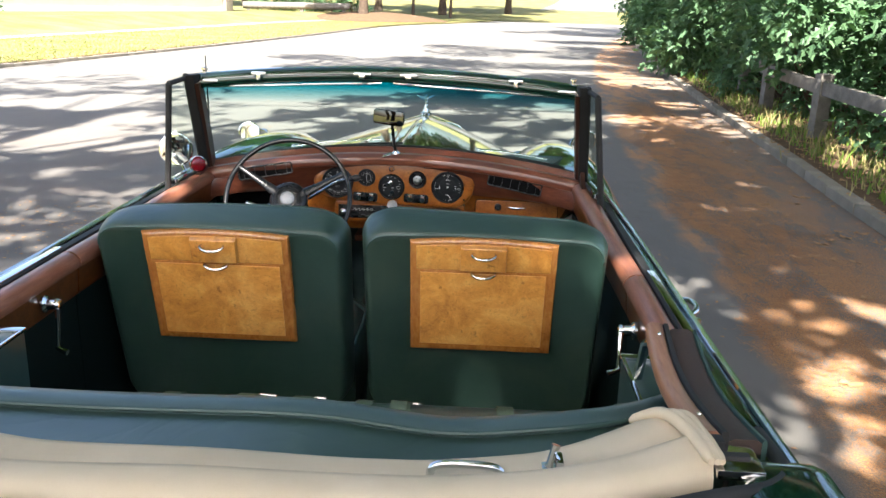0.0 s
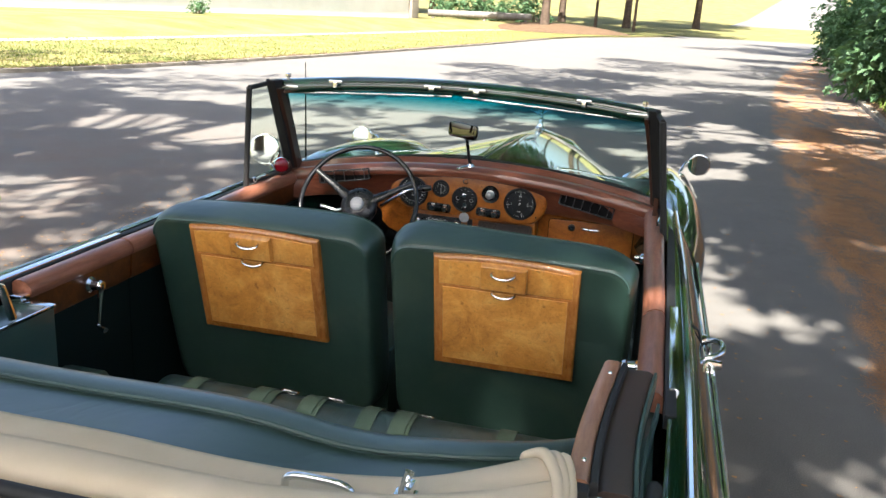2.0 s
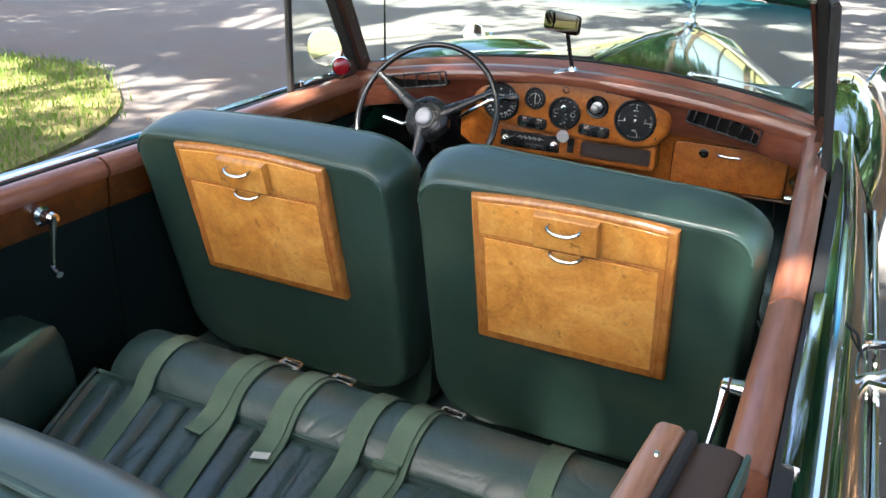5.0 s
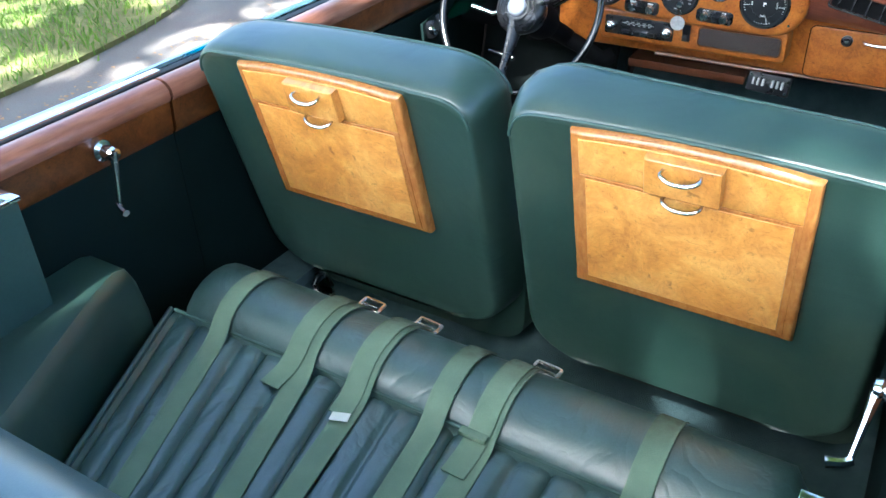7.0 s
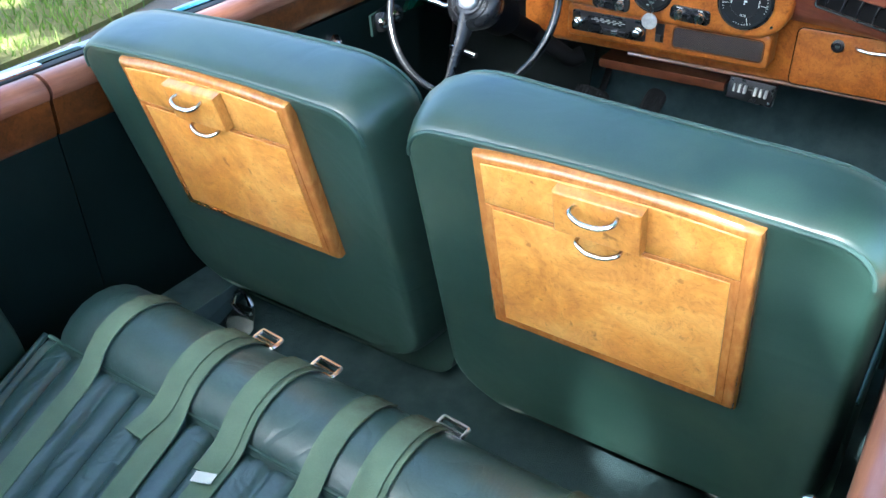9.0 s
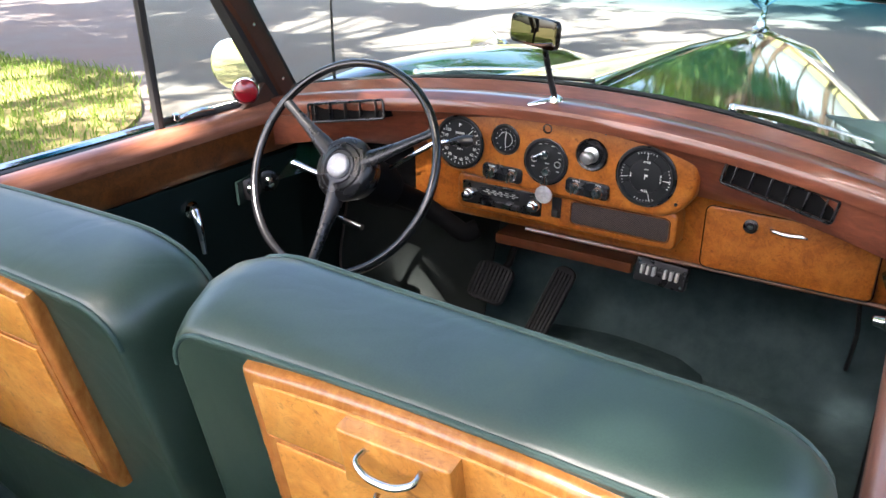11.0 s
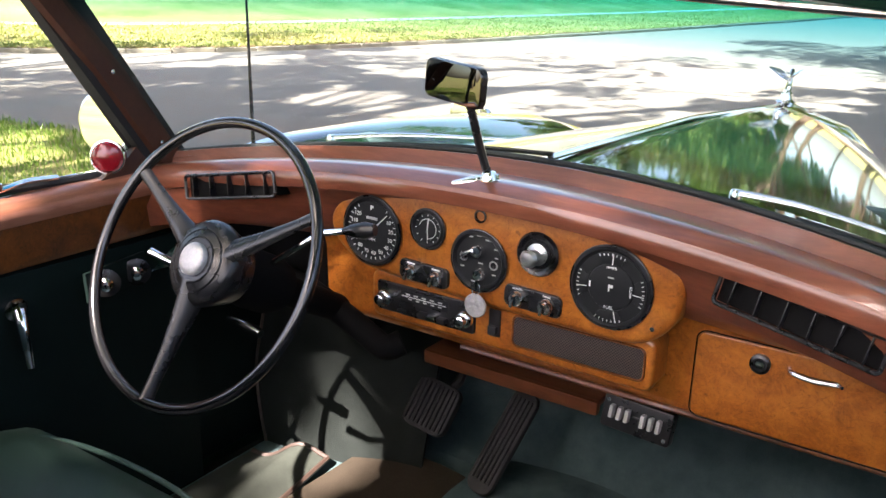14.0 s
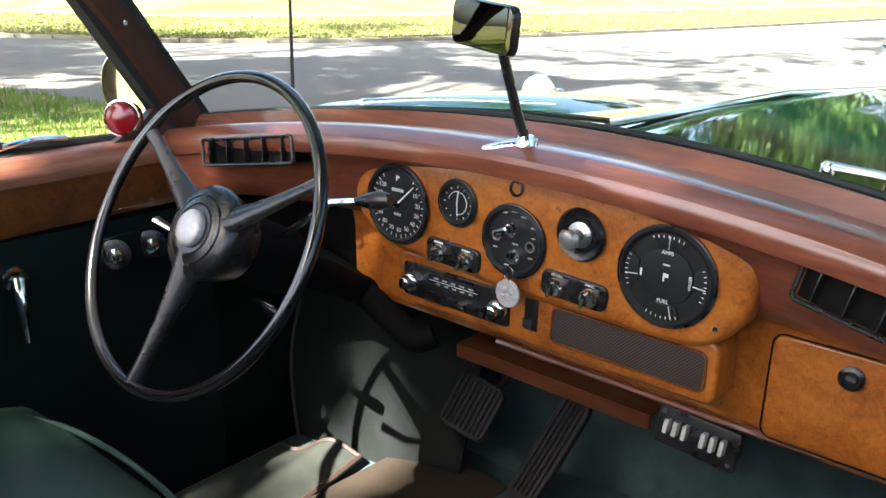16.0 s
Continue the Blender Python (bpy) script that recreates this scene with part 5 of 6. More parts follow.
rows = [[lerp(base_line(1.09 * x), top_line(x), f) for x in DX(25, .66)] for f in (0, .25, .5, .75, 1)]
scr = part("windscreen", thick(loft(rows, False, False), .005, (0, 1, 0)), SCREEN, car, "clear windscreen with blue tinted top band", 60)
scr.visible_shadow = False
rows = []
for dy, dz in ((-.012, -.018), (-.022, -.008), (-.02, .012), (-.008, .028), (.012, .034), (.032, .022), (.036, -.004), (.026, -.016)):
    rows.append([top_line(x) + Vector((0, dy, dz + .012)) for x in DX(25, .685)])
rows.append(rows[0])
hdr = part("screen_header", loft(rows, False, False), PAINT, car, "dark green painted windscreen header rail", 60)
for s in (-1, 1):
    part("chrome_rail", tube([Vector((s * .63, .823, 1.592)), Vector((s * .3, .829, 1.609)), Vector((s * .02, .831, 1.622))], .004, 8), SATIN, hdr)
    part("corner_peg", lathe([(.012, 0), (.013, .006), (.006, .01), (.006, .022), (.011, .026), (.011, .034), (0, .037)], 14, Matrix.Translation((s * .645, .835, 1.622))), CHROME, hdr)
    part("corner_plate", box((s * .625, .815, 1.615), (.07, .03, .008), .003), CHROME, hdr)
    part("top_clip", join(box((s * .445, .80, 1.645), (.05, .008, .01), .003), box((s * .445, .798, 1.634), (.014, .01, .022), .003)), CHROME, hdr)
    part("latch_plate", join(box((s * .08 - .005, .812, 1.652), (.06, .02, .01), .003), box((s * .08 - .005, .80, 1.645), (.02, .02, .014), .004)), CHROME, hdr)
    # pillar: timber inside, black seals either side
    a, b = Vector((s * .725, 1.08, 1.262)), Vector((s * .672, .80, 1.635))
    pil = part("screen_pillar", loft([[p + Vector((s * x, y, 0)) for x, y in ((-.012, -.052), (.012, -.056), (.02, .0), (.014, .04), (-.012, .042), (-.018, .0))] for p in (a, lerp(a, b, .5), b)]), RUBBER, car)
    part("pillar_timber", loft([[p + Vector((s * x, y, 0)) for x, y in ((-.023, -.03), (-.012, -.038), (-.012, .026), (-.023, .022))] for p in (a + Vector((0, 0, .0)), lerp(a, b, .5), b - Vector((0, 0, .03)))]), DARKTRIM, pil, "dark reddish timber pillar trim")
    for f in (.12, .5, .85):
        part("screw", lathe([(0, .003), (.004, .002), (.004, 0)], 10, Matrix.Translation(lerp(a, b, f) + Vector((-s * .024, -.005, 0))) @ Matrix.Rotation(radians(-90 * s), 4, "Y")), CHROME, pil)
    # timber panel that flares out at the foot of the pillar
    part("pillar_foot", loft([[(s * x, y, z) for y, z in ((1.09, 1.25), (.9, 1.243), (.925, 1.256), (.965, 1.275), (1.0, 1.305), (1.03, 1.345), (1.08, 1.285))] for x in (.712, .728)]), DARKTRIM, pil, "dark reddish timber pillar foot")
    # quarter light
    c0, c1 = Vector((s * .757, .709, 1.25)), Vector((s * .708, .649, 1.615))
    ql = part("quarter_light", join(tube([c0 - Vector((0, 0, .03)), c1], .011, 8), tube([c1, b + Vector((s * .02, -.03, -.012))], .009, 8), tube([c0 + Vector((0, 0, .01)), a + Vector((s * .01, -.05, -.012))], .009, 8),
                                   tube([a + Vector((s * .012, -.05, 0)), b + Vector((s * .018, -.04, 0))], .009, 8)), RUBBER, car, "black-framed hinged quarter light")
    g = part("pane", thick(loft([[c0, a + Vector((s * .012, -.05, 0))], [c1, b + Vector((s * .018, -.04, 0))]], False, False), .004, (s, 0, 0)), GLASS, ql)
    g.visible_shadow = False
    part("catch", join(tube(smooth([c0 + Vector((-s * .02, .03, .012)), c0 + Vector((-s * .022, .08, .02)), c0 + Vector((-s * .018, .14, .016))], 4), .005, 8), lathe([(0, .012), (.009, .008), (.009, -.004), (0, -.006)], 12, Matrix.Translation(c0 + Vector((-s * .02, .03, .016))))), CHROME, ql)
# red reflector at the foot of the left pillar
RM = Matrix.Translation((-.722, .941, 1.29)) @ Vector((.62, -.76, .12)).to_track_quat("Z", "Y").to_matrix().to_4x4()
rf = part("red_reflector", lathe([(0, .011), (.014, .0105), (.025, .007), (.029, 0), (.029, -.02), (0, -.02)], 28, RM), RED, car, "round red reflector")
part("reflector_rim", tube([RM @ Vector((.03 * math.cos(k * .3142), .03 * math.sin(k * .3142), 0)) for k in range(20)], .0024, 6, True), CHROME, rf)
# door mirror outside the left quarter light
tm = Matrix.Translation((-.83, 1.018, 1.33)) @ Vector((.2, -1, .06)).to_track_quat("Z", "Y").to_matrix().to_4x4() @ Matrix.Scale(1.15, 4)
dm = part("door_mirror", lathe([(0, -.03), (.03, -.025), (.05, -.01), (.056, .0), (.056, .005), (.052, .007)], 28, tm), CHROME, car, "round chrome door mirror")
part("mirror_glass", lathe([(0, .0085), (.051, .008), (.051, .006), (0, .006)], 28, tm), MIRROR, dm)
part("mirror_stalk", tube(smooth([(-.81, 1.05, 1.235), (-.83, 1.06, 1.28), (-.83, 1.04, 1.32)], 4), .006, 8), CHROME, dm)
part("aerial", tube([(-.815, 1.39, 1.2), (-.818, 1.392, 1.45), (-.822, 1.394, 1.66)], [.005, .0035, .002], 8), BLACK, car, "thin black radio aerial")
# wipers at rest
for x0, x1 in ((-.42, -.07), (.33, .60)):
    p0, p1 = base_line(x0), base_line(x1)
    up = Vector((0, .03, .012))
    wp = part("wiper", join(tube(smooth([p0 + up, lerp(p0, p1, .4) + up + Vector((0, .012, .009)), p1 + up + Vector((0, 0, .012))], 5), [.006 - .0003 * k for k in range(11)], 8, flat=.45),
                            lathe([(.009, 0), (.009, .01), (.006, .014), (0, .015)], 14, Matrix.Translation(p0 + up - Vector((0, 0, .01))))), CHROME, car)
    part("wiper_blade", tube(smooth([lerp(p0, p1, .35) + Vector((0, .02, .006)), lerp(p0, p1, .9) + Vector((0, .022, .008)), lerp(p0, p1, 1.25) + Vector((0, .02, .004))], 5), .0045, 6), RUBBER, wp)
part("screen_seal", tube([base_line(x) + Vector((0, .004, .002)) for x in DX(25, .735)], .0055, 8), RUBBER, car)

# -- interior mirror --
MM = Matrix.Translation((-.015, 1.011, 1.479)) @ Matrix.Rotation(radians(4), 4, "Y") @ Matrix.Rotation(radians(-18), 4, "Z")
im = part("rear_view_mirror", plate(rrect(.124, .056, .013), .01, .004, MM), BLACK, car, "rectangular dipping rear-view mirror on a stalk")
part("mirror_glass", plate(rrect(.1225, .0545, .0125), .002, .0006, MM @ Matrix.Translation((0, -.0016, 0))), DIMGLASS, im)
part("mirror_stalk", tube(smooth([(.008, 1.082, 1.334), (.002, 1.062, 1.385), (-.004, 1.034, 1.462)], 5), [.0065] * 11, 8), BLACK, im)
part("mirror_foot", join(lathe([(0, .012), (.01, .01), (.015, .0), (.015, -.006)], 16, Matrix.Translation((.008, 1.082, 1.334))), tube(smooth([(.022, 1.088, 1.335), (-.012, 1.07, 1.331), (-.04, 1.054, 1.325)], 4), [.008, .009, .009, .0085, .0075, .006, .0055, .0045, .003], 8, flat=.5)), CHROME, im)

# -- steering wheel --
WC = Vector((-.362, .835, 1.193))
WM = Matrix.Translation(WC) @ Vector((0, -.872, .489)).to_track_quat("Z", "Y").to_matrix().to_4x4() @ Matrix.Scale(1.112, 4)
R = .205
rim = [WM @ Vector((R * math.cos(2 * math.pi * k / 72), R * math.sin(2 * math.pi * k / 72), 0)) for k in range(72)]
wheel = part("steering_wheel", tube(rim, .0092, 12, True), GLOSS, car, "large thin-rimmed black steering wheel", 70)
ax, ay = WM.to_3x3() @ Vector((1, 0, 0)), WM.to_3x3() @ Vector((0, 1, 0))
for a in (28, 148, 268):
    ca = radians(a)
    d2 = Vector((math.cos(ca), math.sin(ca), 0))
    pts = [WM @ (d2 * r + Vector((0, 0, z))) for r, z in ((.03, -.012), (.07, -.012), (.12, -.008), (.17, -.003), (.203, 0))]
    part("spoke", tube(pts, [.024, .019, .013, .010, .011], 12, flat=.6), BLACK, wheel)
part("hub", lathe([(0, -.03), (.05, -.03), (.056, -.01), (.063, .012), (.062, .022), (.056, .029), (.046, .0325), (.0445, .031), (.043, .0335), (.034, .0365), (.0325, .035), (.031, .037), (0, .039)], 36, WM @ Matrix.Translation((0, 0, -.032))), BLACK, wheel)
part("horn_badge", lathe([(.0235, .037), (.0235, .043), (.021, .046), (.015, .0475), (0, .048)], 28, WM @ Matrix.Translation((0, 0, -.032))), FOB, wheel, "worn silvery round horn badge")
part("column", tube([WM @ Vector((0, 0, -.05)), WM @ Vector((0, 0, -.16)), WM @ Vector((0, 0, -.42))], [.028, .028, .026], 20), MATT, wheel)
part("column_shroud", lathe([(.03, -.05), (.042, -.06), (.046, -.1), (.046, -.15), (.04, -.17)], 24, WM), MATT, wheel)
part("gear_lever", tube([WM @ Vector((.05, .03, -.09)), Vector((-.2, .94, 1.243)), Vector((-.13, .957, 1.256))], .005, 8), CHROME, wheel)
part("gear_knob", tube([Vector((-.165, .949, 1.25)), Vector((-.148, .953, 1.253)), Vector((-.128, .957, 1.256)), Vector((-.112, .96, 1.259))], [.005, .01, .0135, .009], 12), BLACK, wheel)
part("signal_lever", tube([WM @ Vector((-.05, .0, -.05)), Vector((-.465, .882, 1.148)), Vector((-.526, .872, 1.164))], [.0045, .0065, .0085], 10), CHROME, wheel)

# -- instruments on the board --
FY = .878


def ring(points_r, x, y, z, seg=36):
    return lathe(points_r, seg, Matrix.Translation((x, y, z)) @ Matrix.Rotation(radians(90), 4, "X"))


def text(body, size, m, material, parent, name="lettering"):
    cu = bpy.data.curves.new(name, "FONT")
    cu.body, cu.size, cu.align_x, cu.align_y, cu.extrude = body, size, "CENTER", "CENTER", 0.0002
    tmp = bpy.data.objects.new(name, cu)
    me = bpy.data.meshes.new_from_object(tmp)
    bpy.data.objects.remove(tmp)
    me.transform(m)
    me.materials.append(material)
    ob = new(name, me)
    ob.parent = parent
    return ob


def dial(name, x, z, r, label, depth=.006):
    g = part(name, ring([(r + .004, -.002), (r + .0035, .004), (r, .007), (r - .003, .004), (r - .004, .002), (0, .002)], x, FY, z), DIAL, board, label)
    part("bezel", tube([(x + (r + .004) * math.cos(k * .1745), FY - .003, z + (r + .004) * math.sin(k * .1745)) for k in range(36)], .0018, 8, True), BLACK, board)
    return g


def upright(x, y, z):
    return Matrix.Translation((x, y, z)) @ Matrix.Rotation(radians(90), 4, "X")


def ticks(x, z, r0, r1, a0, a1, n, w, parent):
    bm = bmesh.new()
    for k in range(n):
        a = radians(lerp(a0, a1, k / (n - 1)))
        t = box((0, 0, (r0 + r1) / 2), (w, .0005, r1 - r0))
        t.transform(Matrix.Translation((x, FY - (.0056 if r0 == .0425 else .0026), z)) @ Matrix.Rotation(a, 4, "Y"))
        bm = join(bm, t)
    o = new("tick_ring", mesh_of("tick_ring", bm, WHITE))
    o.parent = board
    return o


SPX, SPZ = -.149, 1.268
dial("speedometer", SPX, SPZ, .049, "black speedometer with white figures")
ticks(SPX, SPZ, .041, .046, 40, 325, 25, .0011, None)
for k in range(1, 13):
    a = radians(62 + 22.6 * (k - 1))
    text(str(10 * k), .0085, upright(SPX + .035 * math.sin(a), FY - .0026, SPZ + .035 * math.cos(a)), WHITE, board)
text("MPH", .006, upright(SPX, FY - .0026, SPZ - .014), WHITE, board)
part("odometer", box((SPX, FY - .0026, SPZ + .019), (.02, .001, .004)), GREY, board)
part("brand_mark", join(box((SPX - .0015, FY - .0026, SPZ + .035), (.0015, .0006, .007)), box((SPX + .001, FY - .0026, SPZ + .0365), (.004, .0006, .003))), WHITE, board)
part("needle", tube([Vector((SPX - .004, FY - .005, SPZ - .004)), Vector((SPX + .03, FY - .005, SPZ + .028))], [.0012, .0006], 6), WHITE, board)
part("needle_cap", ring([(0, .008), (.004, .007), (.005, .003)], SPX, FY, SPZ, 14), BLACK, board)
dial("clock", -.048, 1.289, .025, "small black clock")
ticks(-.048, 1.289, .019, .023, 0, 330, 12, .0009, None)
part("dial_ring", tube([(-.048 + .0145 * math.cos(k * .2618), FY - .0026, 1.289 + .0145 * math.sin(k * .2618)) for k in range(-6, 12)], .0005, 6), WHITE, board)
part("needle", tube([Vector((-.048, FY - .004, 1.289)), Vector((-.046, FY - .004, 1.305))], .0009, 6), WHITE, board)
part("needle", tube([Vector((-.048, FY - .004, 1.289)), Vector((-.047, FY - .004, 1.273))], .0007, 6), WHITE, board)
dial("switchbox", .038, 1.259, .040, "black round ignition and lamp switchbox")
part("switch_lever", join(ring([(0, .016), (.008, .014), (.011, .004), (.011, 0)], .038, FY, 1.274, 16), tube([Vector((.034, FY - .014, 1.276)), Vector((.018, FY - .012, 1.268))], .003, 8)), CHROME, board)
part("key_switch", ring([(0, .012), (.007, .011), (.010, .006), (.010, 0)], .041, FY, 1.240, 16), CHROME, board)
for wx, wz in ((.0145, 1.262), (.0625, 1.257)):
    part("warning_lamp", ring([(0, .003), (.0045, .0035), (.0055, .004), (.0055, 0)], wx, FY, wz, 16), BLACK, board)
    part("lamp_ring", tube([(wx + .0058 * math.cos(k * .3927), FY - .004, wz + .0058 * math.sin(k * .3927)) for k in range(16)], .0011, 6, True), SILVER, board)
for lx, lz, lw in ((.024, 1.292, .008), (.038, 1.295, .007), (.052, 1.291, .008), (.065, 1.28, .006), (.066, 1.268, .005), (.012, 1.247, .006), (.063, 1.243, .006), (.041, 1.256, .008), (.03, 1.228, .006)):
    part("label_bar", box((lx, FY - .0026, lz), (lw, .0005, .0018)), GREY, board)
part("lighter", ring([(.029, -.001), (.031, .004), (.028, .008), (.022, .006), (.02, .003), (0, .003)], .128, FY, 1.287), BLACK, board, "round knob in a black ring")
part("lighter_knob", ring([(.014, .002), (.015, .006), (.008, .01), (.007, .02), (.0115, .024), (.0125, .029), (.009, .034), (0, .036)], .128, FY, 1.287, 24), SILVER, board)
BX, BZ = .232, 1.264
dial("combined_gauge", BX, BZ, .0505, "large black four-in-one gauge with white needles")
part("gauge_disc", ring([(0, .0042), (.027, .0042), (.03, .0036), (.031, .002)], BX, FY, BZ, 32), DIAL, board)
for a in (0, 90, 180, 270):
    # a dark window with its own scale and needle
    wm = Matrix.Translation((BX, FY - .0042, BZ)) @ Matrix.Rotation(radians(a), 4, "Y")
    part("gauge_window", plate([(.047 * math.sin(radians(q)), .047 * math.cos(radians(q))) for q in range(-25, 26, 5)] + [(.012, .031), (-.012, .031)], .001, .0004, wm), DIAL, board)
    ticks(BX, BZ, .0425, .0455, a - 22, a + 22, 7, .0008, None)
    ra = radians(a + {0: 2, 90: 4, 180: -14, 270: -6}[a])
    part("needle", tube([Vector((BX + .031 * math.sin(ra), FY - .0058, BZ + .031 * math.cos(ra))), Vector((BX + .045 * math.sin(ra), FY - .0058, BZ + .045 * math.cos(ra)))], .0006, 6), WHITE, board)
text("FUEL", .006, upright(BX, FY - .0048, BZ - .0265), WHITE, board)
text("AMPS", .0055, upright(BX, FY - .0048, BZ + .0265), WHITE, board)
text("WATER", .0045, upright(BX + .0275, FY - .0048, BZ) @ Matrix.Rotation(radians(90), 4, "Z"), WHITE, board)
part("label_bar", box((BX - .0275, FY - .0046, BZ), (.002, .0005, .008)), WHITE, board)
part("label_bar", box((BX, FY - .0046, BZ + .0135), (.008, .0005, .0018)), GREY, board)
part("brand_mark", join(box((BX - .0015, FY - .005, BZ), (.0018, .0006, .009)), box((BX + .0012, FY - .005, BZ + .0022), (.0045, .0006, .004))), WHITE, board)
for sx, tilt in ((-.053, -2), (.124, -2)):
    m = Matrix.Translation((sx, FY - .005, 1.2205)) @ Matrix.Rotation(radians(2), 4, "Y")
    sw = part("switch_plate", plate(rrect(.086, .031, .009), .008, .002, m), BLACK, board, "black plate with two chrome rotary switches")
    for kx in (-.022, .022):
        part("rotary_switch", join(put(lathe([(.0115, 0), (.0115, .004), (.009, .008), (0, .009)], 20), m @ Matrix.Translation((kx, 0, -.002)) @ Matrix.Rotation(radians(90), 4, "X")),
                                   box((0, -.011, 0), (.004, .012, .018), .0015, 2, m @ Matrix.Translation((kx, 0, -.002)) @ Matrix.Rotation(radians(14), 4, "Y"))), CHROME, board)
        if sx > 0:
            text("SCREEN" if kx < 0 else "PANEL", .0042, m @ Matrix.Translation((kx, -.0004, .0118)) @ Matrix.Rotation(radians(90), 4, "X"), WHITE, board)
        else:
            part("label_bar", box((kx, -.0004, .0115), (.014, .0006, .0022), 0, 2, m), WHITE, board)
for sx, sz in ((-.098, 1.331), (.152, 1.330), (.29, 1.222)):
    part("screw", ring([(0, .003), (.003, .0025), (.0035, 0)], sx, FY, sz, 10), CHROME, board)
part("warning_aperture", ring([(.0085, -.001), (.0095, .003), (.0075, .004), (.006, -.004), (0, -.004)], .038, FY, 1.3225, 18), BLACK, board)
part("trim_slot", box((.02, FY - .0005, 1.337), (.06, .004, .003)), BLACK, board)
# key ring with medallion
part("key_ring", tube([(.041 + .007 * math.sin(k * .5236), FY - .013, 1.222 + .009 * math.cos(k * .5236)) for k in range(12)], .0008, 6, True), CHROME, board)
part("key_chain", tube([(.042, FY - .014, 1.232), (.043, FY - .015, 1.222), (.044, FY - .016, 1.214)], .0012, 6), CHROME, board)
med = part("medallion", ring([(0, .0012), (.0165, .0015), (.0175, .0005), (.0175, -.001), (0, -.001)], .043, FY - .016, 1.198, 28), FOB, board, "pale silvery medallion key fob")
for rx, rz, rr in ((-.004, .005, .005), (.005, .003, .0045), (0, -.005, .006), (-.007, -.004, .003)):
    part("medallion_relief", ring([(0, .0021), (rr * .6, .002), (rr, .0012)], .043 + rx, FY - .016, 1.198 + rz, 10), FOB, med)
# radio, socket slot and loudspeaker in the lower panel
LY = .893
rad = part("radio", plate(rrect(.176, .047, .005), .01, .002, Matrix.Translation((-.061, LY - .004, 1.1635))), BLACK, board, "black push-button car radio")
part("radio_scale", box((-.061, LY - .0045, 1.172), (.085, .001, .017), 0), DIAL, board)
for k in range(5):
    part("scale_bar", box((-.09 + .0145 * k, LY - .0053, 1.1755), (.0075, .0006, .0022)), GREY, board)
    part("scale_bar", box((-.086 + .0135 * k, LY - .0053, 1.1685), (.006, .0006, .002)), GREY, board)
    part("push_button", box((-.096 + .0175 * k, LY - .008, 1.1505), (.015, .012, .0085), .002), CHROME if k == 3 else BLACK, board)
part("scale_bar", box((-.061, LY - .0053, 1.172), (.08, .0006, .0008)), WHITE, board)
for kx in (-.132, .012):
    part("radio_knob", ring([(.0135, 0), (.0135, .006), (.011, .01), (.0085, .011), (.0085, .02), (.006, .022), (0, .022)], kx, LY - .004, 1.162, 20), CHROME, board)
part("socket_slot", plate(rrect(.019, .041, .002), .006, .001, Matrix.Translation((.0585, LY - .002, 1.166))), BLACK, board)
part("socket_tab", box((.0585, LY - .006, 1.157), (.013, .008, .012), .002), RUBBER, board)
part("loudspeaker_mesh", plate(rrect(.19, .044, .008), .006, .001, Matrix.Translation((.184, LY - .001, 1.163))), MESHCLOTH, board, "brown loudspeaker mesh")
part("loudspeaker_rim", tube([(x + .184, LY - .001, z + 1.163) for x, z in rrect(.192, .046, .009)], .0018, 6, True), BURL_DARK, board)

# -- glove box, vents, shelf, heater switch --
gl = part("glove_box_lid", plate(rrect(.288, .118, .012), .02, .002, Matrix.Translation((.475, .937, 1.152))), BURL, fas, "burr walnut glove box lid")
part("lid_gap", tube([(x + .475, .9385, z + 1.152) for x, z in rrect(.291, .121, .013)], .001, 6, True), MATT, fas)
part("lock", lathe([(.0125, 0), (.0125, .006), (.009, .008), (.007, .005), (0, .005)], 20, upright(.41, .937, 1.188)), BLACK, fas)
part("lock_barrel", lathe([(0, .007), (.005, .0065), (.006, .004)], 14, upright(.41, .937, 1.188)), CHROME, fas)
part("glove_handle", tube(smooth([(.443, .937, 1.191), (.45, .924, 1.191), (.473, .919, 1.190), (.498, .924, 1.190), (.505, .919, 1.190)], 4), [.0022, .0026, .003, .0034, .0036, .0036, .0036, .0036, .0036, .0036, .0036, .0036, .0034, .003, .0026, .0024, .0022], 8), SATIN, fas, "slim chrome bow handle")
for cx, cy, cz, w, h, yaw, roll in ((-.49, 1.03, 1.256, .204, .042, 7, -9), (.472, 1.05, 1.234, .206, .042, -6, 10)):
    m = Matrix.Translation((cx, cy, cz)) @ Matrix.Rotation(radians(yaw), 4, "Z") @ Matrix.Rotation(radians(roll), 4, "Y") @ Matrix.Rotation(radians(-8), 4, "X")
    v = part("dash_vent", box((0, .022, 0), (w - .003, .05, h - .003), .002, 2, m), MATT, car, "black slatted air vent in the dashboard")
    part("vent_frame", tube([m @ Vector((x, -.012, z)) for x, z in rrect(w, h, .006)], .003, 8, True), BLACK, v)
    n = 5 if cx < 0 else 6
    for k in range(n):
        part("vent_slat", box((lerp(-w / 2 + .02, w / 2 - .02, k / (n - 1)), -.008, 0), (.0016, .016, h - .006), .0004, 2, m), BLACK, v)
part("lower_moulding", tube([(lerp(-.03, .675, k / 20), .95, 1.085) for k in range(21)], .005, 8), BURL_DARK, fas)
part("under_shelf", join(box((.05, 1.01, 1.056), (.3, .12, .01), .004), box((.05, .955, 1.05), (.3, .014, .022), .005)), SHELF, fas, "small polished wooden shelf")
